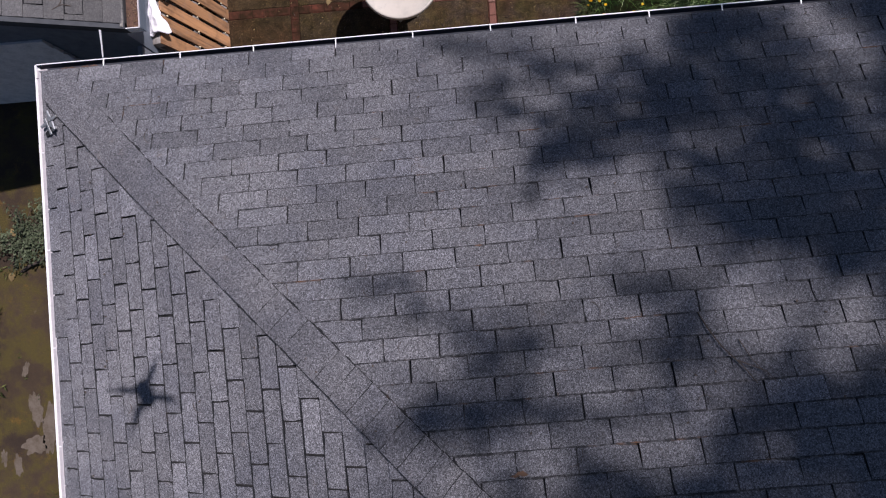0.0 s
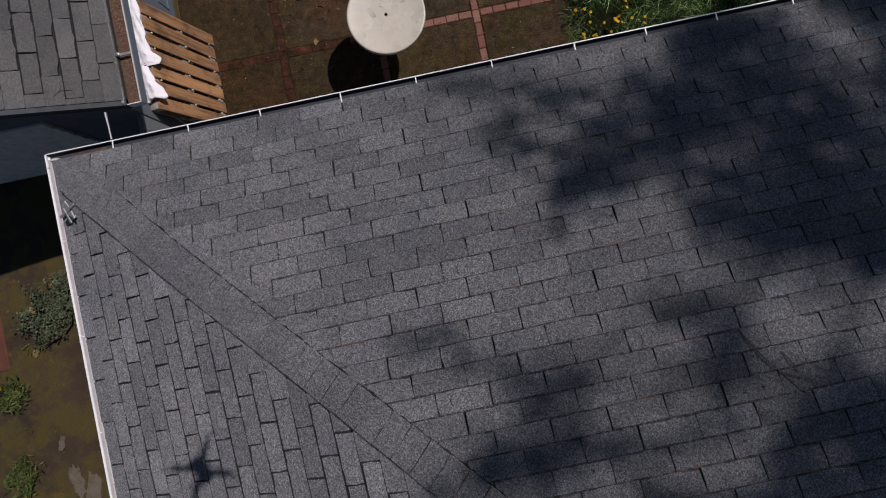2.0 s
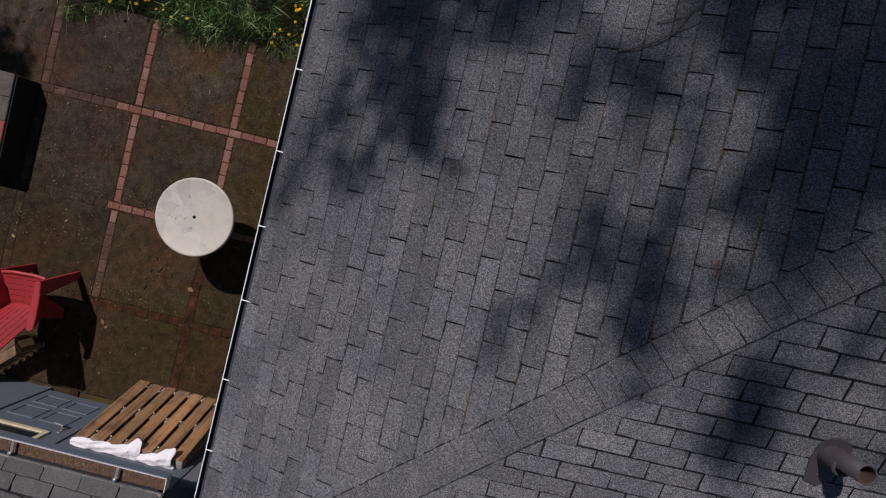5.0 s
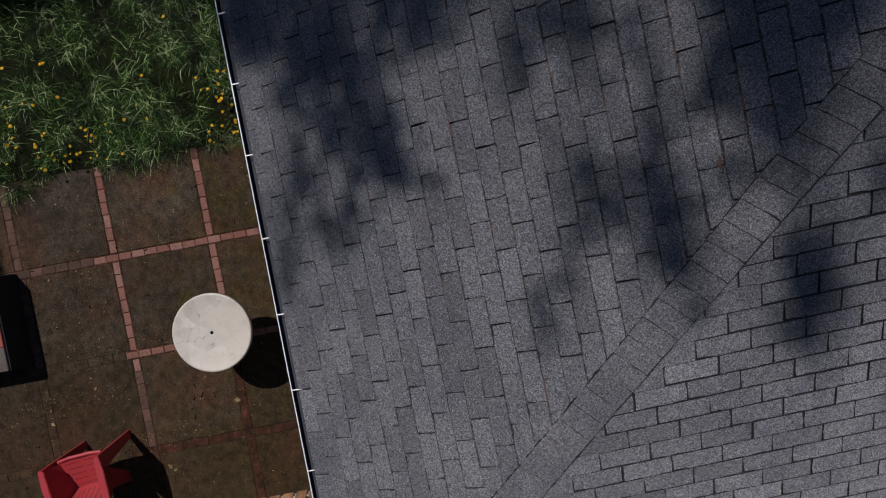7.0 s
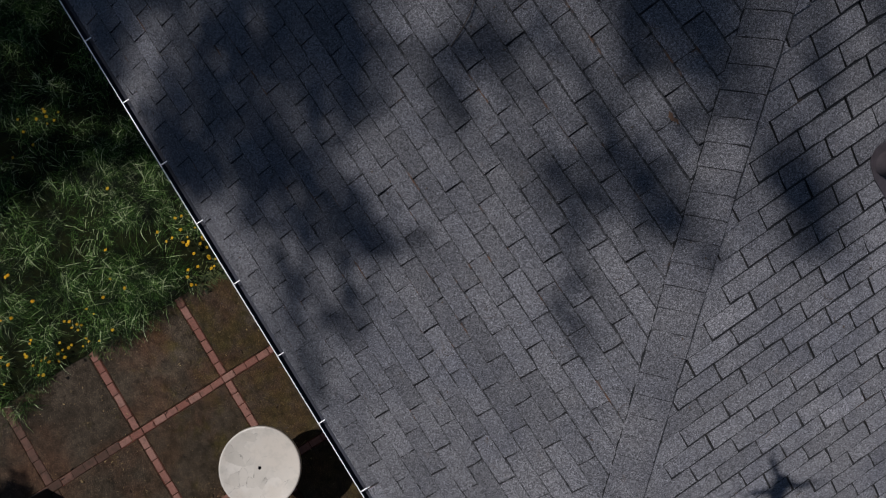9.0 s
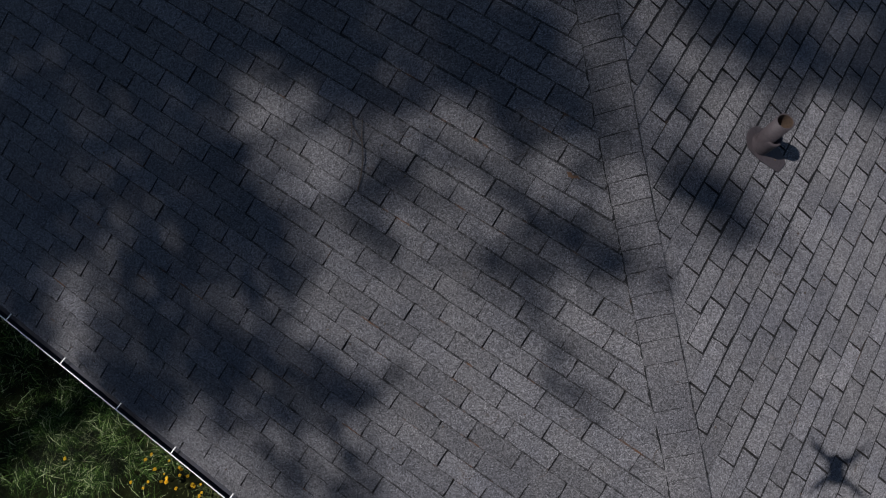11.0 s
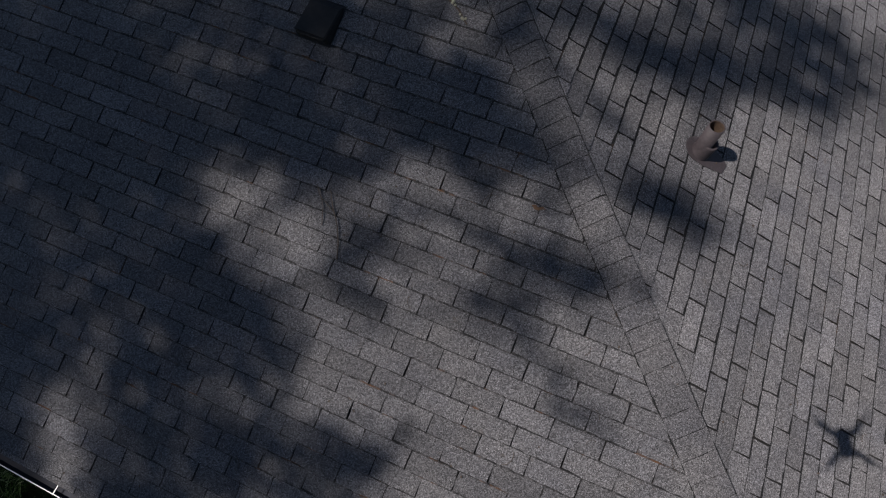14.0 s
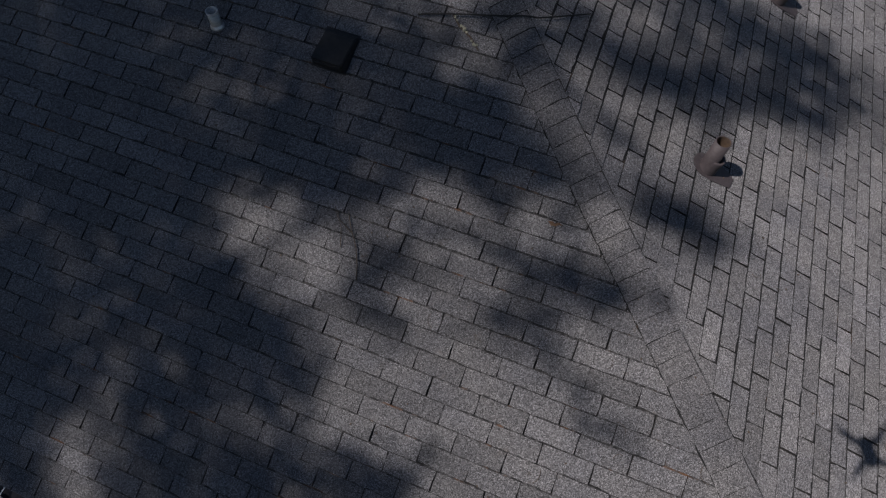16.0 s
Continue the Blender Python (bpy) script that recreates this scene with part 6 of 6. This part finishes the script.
r2 = math.sqrt(0.5)
for k in range(int(RUN * math.sqrt(2) / 0.134) - 2):
    d = 0.392 + 0.134 * k
    x, c = d * r2, cap_line(d)
    ob = new("hip_cap", cap_mesh(c, half=cap_half(d)))
    ob.parent = roof
    ob.matrix_basis = Matrix.Translation((x + c * r2, -x + c * r2, ROOF + P * x + 0.006)) @ pose(0, 0, 0, 0, 0, -135 + random.gauss(0, 0.25))

# dirt gathered along the edge of the caps on the long slope
V, F = [], []
rs = random.Random(5)
for k in range(330):
    d = 0.70 + 0.02 * k
    wide = max(-0.004, 0.0030 + 0.012 * noise.noise(Vector((d * 9, 0, 2))) + rs.gauss(0, 0.0022))
    for out in (-0.006, wide):
        x = d * r2 + (cap_line(d) + cap_half(d) + out) * r2
        y = -d * r2 + (cap_line(d) + cap_half(d) + out) * r2
        V.append(tuple(on_a(x, y, 0.0105)))
    if k:
        F.append((2 * k - 2, 2 * k - 1, 2 * k + 1, 2 * k))
# black strip marks the dark gap along the caps' edge on the short slope
W, G = [], []
for k in range(345):
    d = 0.36 + 0.02 * k
    wide = max(0.0008, 0.0042 + 0.003 * noise.noise(Vector((d * 11, 4, 2))) + rs.gauss(0, 0.0008))
    for out in (-0.006, wide):
        x = d * r2 + (cap_line(d) - cap_half(d) - out) * r2
        y = -d * r2 + (cap_line(d) - cap_half(d) - out) * r2
        W.append(tuple(on_b(x, y, 0.0135)))
    if k:
        G.append((2 * k - 2, 2 * k, 2 * k + 1, 2 * k - 1))
ob = raw("sealant_line", W, G, FELT, roof, "black strip along the edge of the hip caps")
ob["kind"] = "stuff"
ob = raw("sealant_line", V, F, GRIME, roof, "dark dirt along the edge of the hip caps")
ob["kind"] = "stuff"

# the first cap, cut to the corner of the eaves
pts = [(0.112, -0.085), (0.262, -0.085), (0.372, -0.192), (0.282, -0.282), (0.192, -0.372), (0.112, -0.292)]
V = [(x, y, ROOF + P * min(x, -y - 0.0) + 0.014) for x, y in pts] + [(x, y, ROOF + P * min(x, -y) - 0.006) for x, y in pts]
n = len(pts)
raw("hip_cap", V, [(0, 3, 2, 1), (0, 5, 4, 3)] + [(k, (k + 1) % n, n + (k + 1) % n, n + k) for k in range(n)], CAP, roof)

# brick lines of the patio
bme = bpy.data.meshes.new("brick")
bm = boxed(-0.0745, -0.040, -0.06, 0.0745, 0.040, 0.004, 0.006)
bm.to_mesh(bme)
bm.free()
bme.materials.append(BRICK)
soiled = bme.copy()
soiled.materials[0] = BRICK_SOILED
dulled = bme.copy()
dulled.materials[0] = BRICK_DULL
buried = bme.copy()
buried.materials[0] = SLAB
V, F = [], []
for horizontal, lines in ((0, XL[2:-1]), (1, YL[:-1])):
    for line in lines:
        a, b, z = (0.02, 4.86, -0.0045) if horizontal else (0.0, 5.9, -0.0060)
        q = [(a, line - 0.0505), (b, line - 0.0505), (b, line + 0.0505), (a, line + 0.0505)]
        k = len(V)
        V += [(x, y, z) if horizontal else (y, x, z) for x, y in q]
        F.append((k, k + 1, k + 2, k + 3) if horizontal else (k + 3, k + 2, k + 1, k))
ob = raw("joint_sand", V, F, BRICK_SOILED, patio, "dirty sand in the brick joints")
ob["kind"] = "stuff"
for line in XL[1:-1]:
    n = int((YL[-1] + 0.9) / 0.153)
    for k in range(n):
        y = -0.85 + 0.153 * k
        if 4.86 < line or line < 0.3:
            continue
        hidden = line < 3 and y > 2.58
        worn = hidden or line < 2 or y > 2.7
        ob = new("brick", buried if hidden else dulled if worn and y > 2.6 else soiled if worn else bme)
        ob.parent = patio
        ob.matrix_basis = pose(line + random.gauss(0, 0.002), y, random.uniform(-0.006, 0.002), random.gauss(0, 0.6), random.gauss(0, 0.6), 90 + random.gauss(0, 0.8)) @ Matrix.Diagonal((1.02, 1.27, 1, 1) if hidden else (1.02, 1.18, 1, 1) if worn else (random.uniform(0.955, 1.005), random.uniform(0.94, 1.04), 1, 1))
for line in YL[:-1]:
    for a, b in zip(XL[1:], XL[2:]):
        for k in range(7):
            x = a + 0.052 + (k + 0.5) * (b - a - 0.104) / 7
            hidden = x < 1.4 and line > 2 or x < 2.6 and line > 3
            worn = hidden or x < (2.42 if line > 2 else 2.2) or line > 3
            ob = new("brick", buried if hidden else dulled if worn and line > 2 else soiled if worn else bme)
            ob.parent = patio
            ob.matrix_basis = pose(x, line + random.gauss(0, 0.002), random.uniform(-0.006, 0.002), random.gauss(0, 0.6), random.gauss(0, 0.6), random.gauss(0, 0.8)) @ Matrix.Diagonal((1.01, 1.27, 1, 1) if hidden else (1.0, 1.18, 1, 1) if worn else (random.uniform(0.955, 1.005), random.uniform(0.94, 1.04), 1, 1))
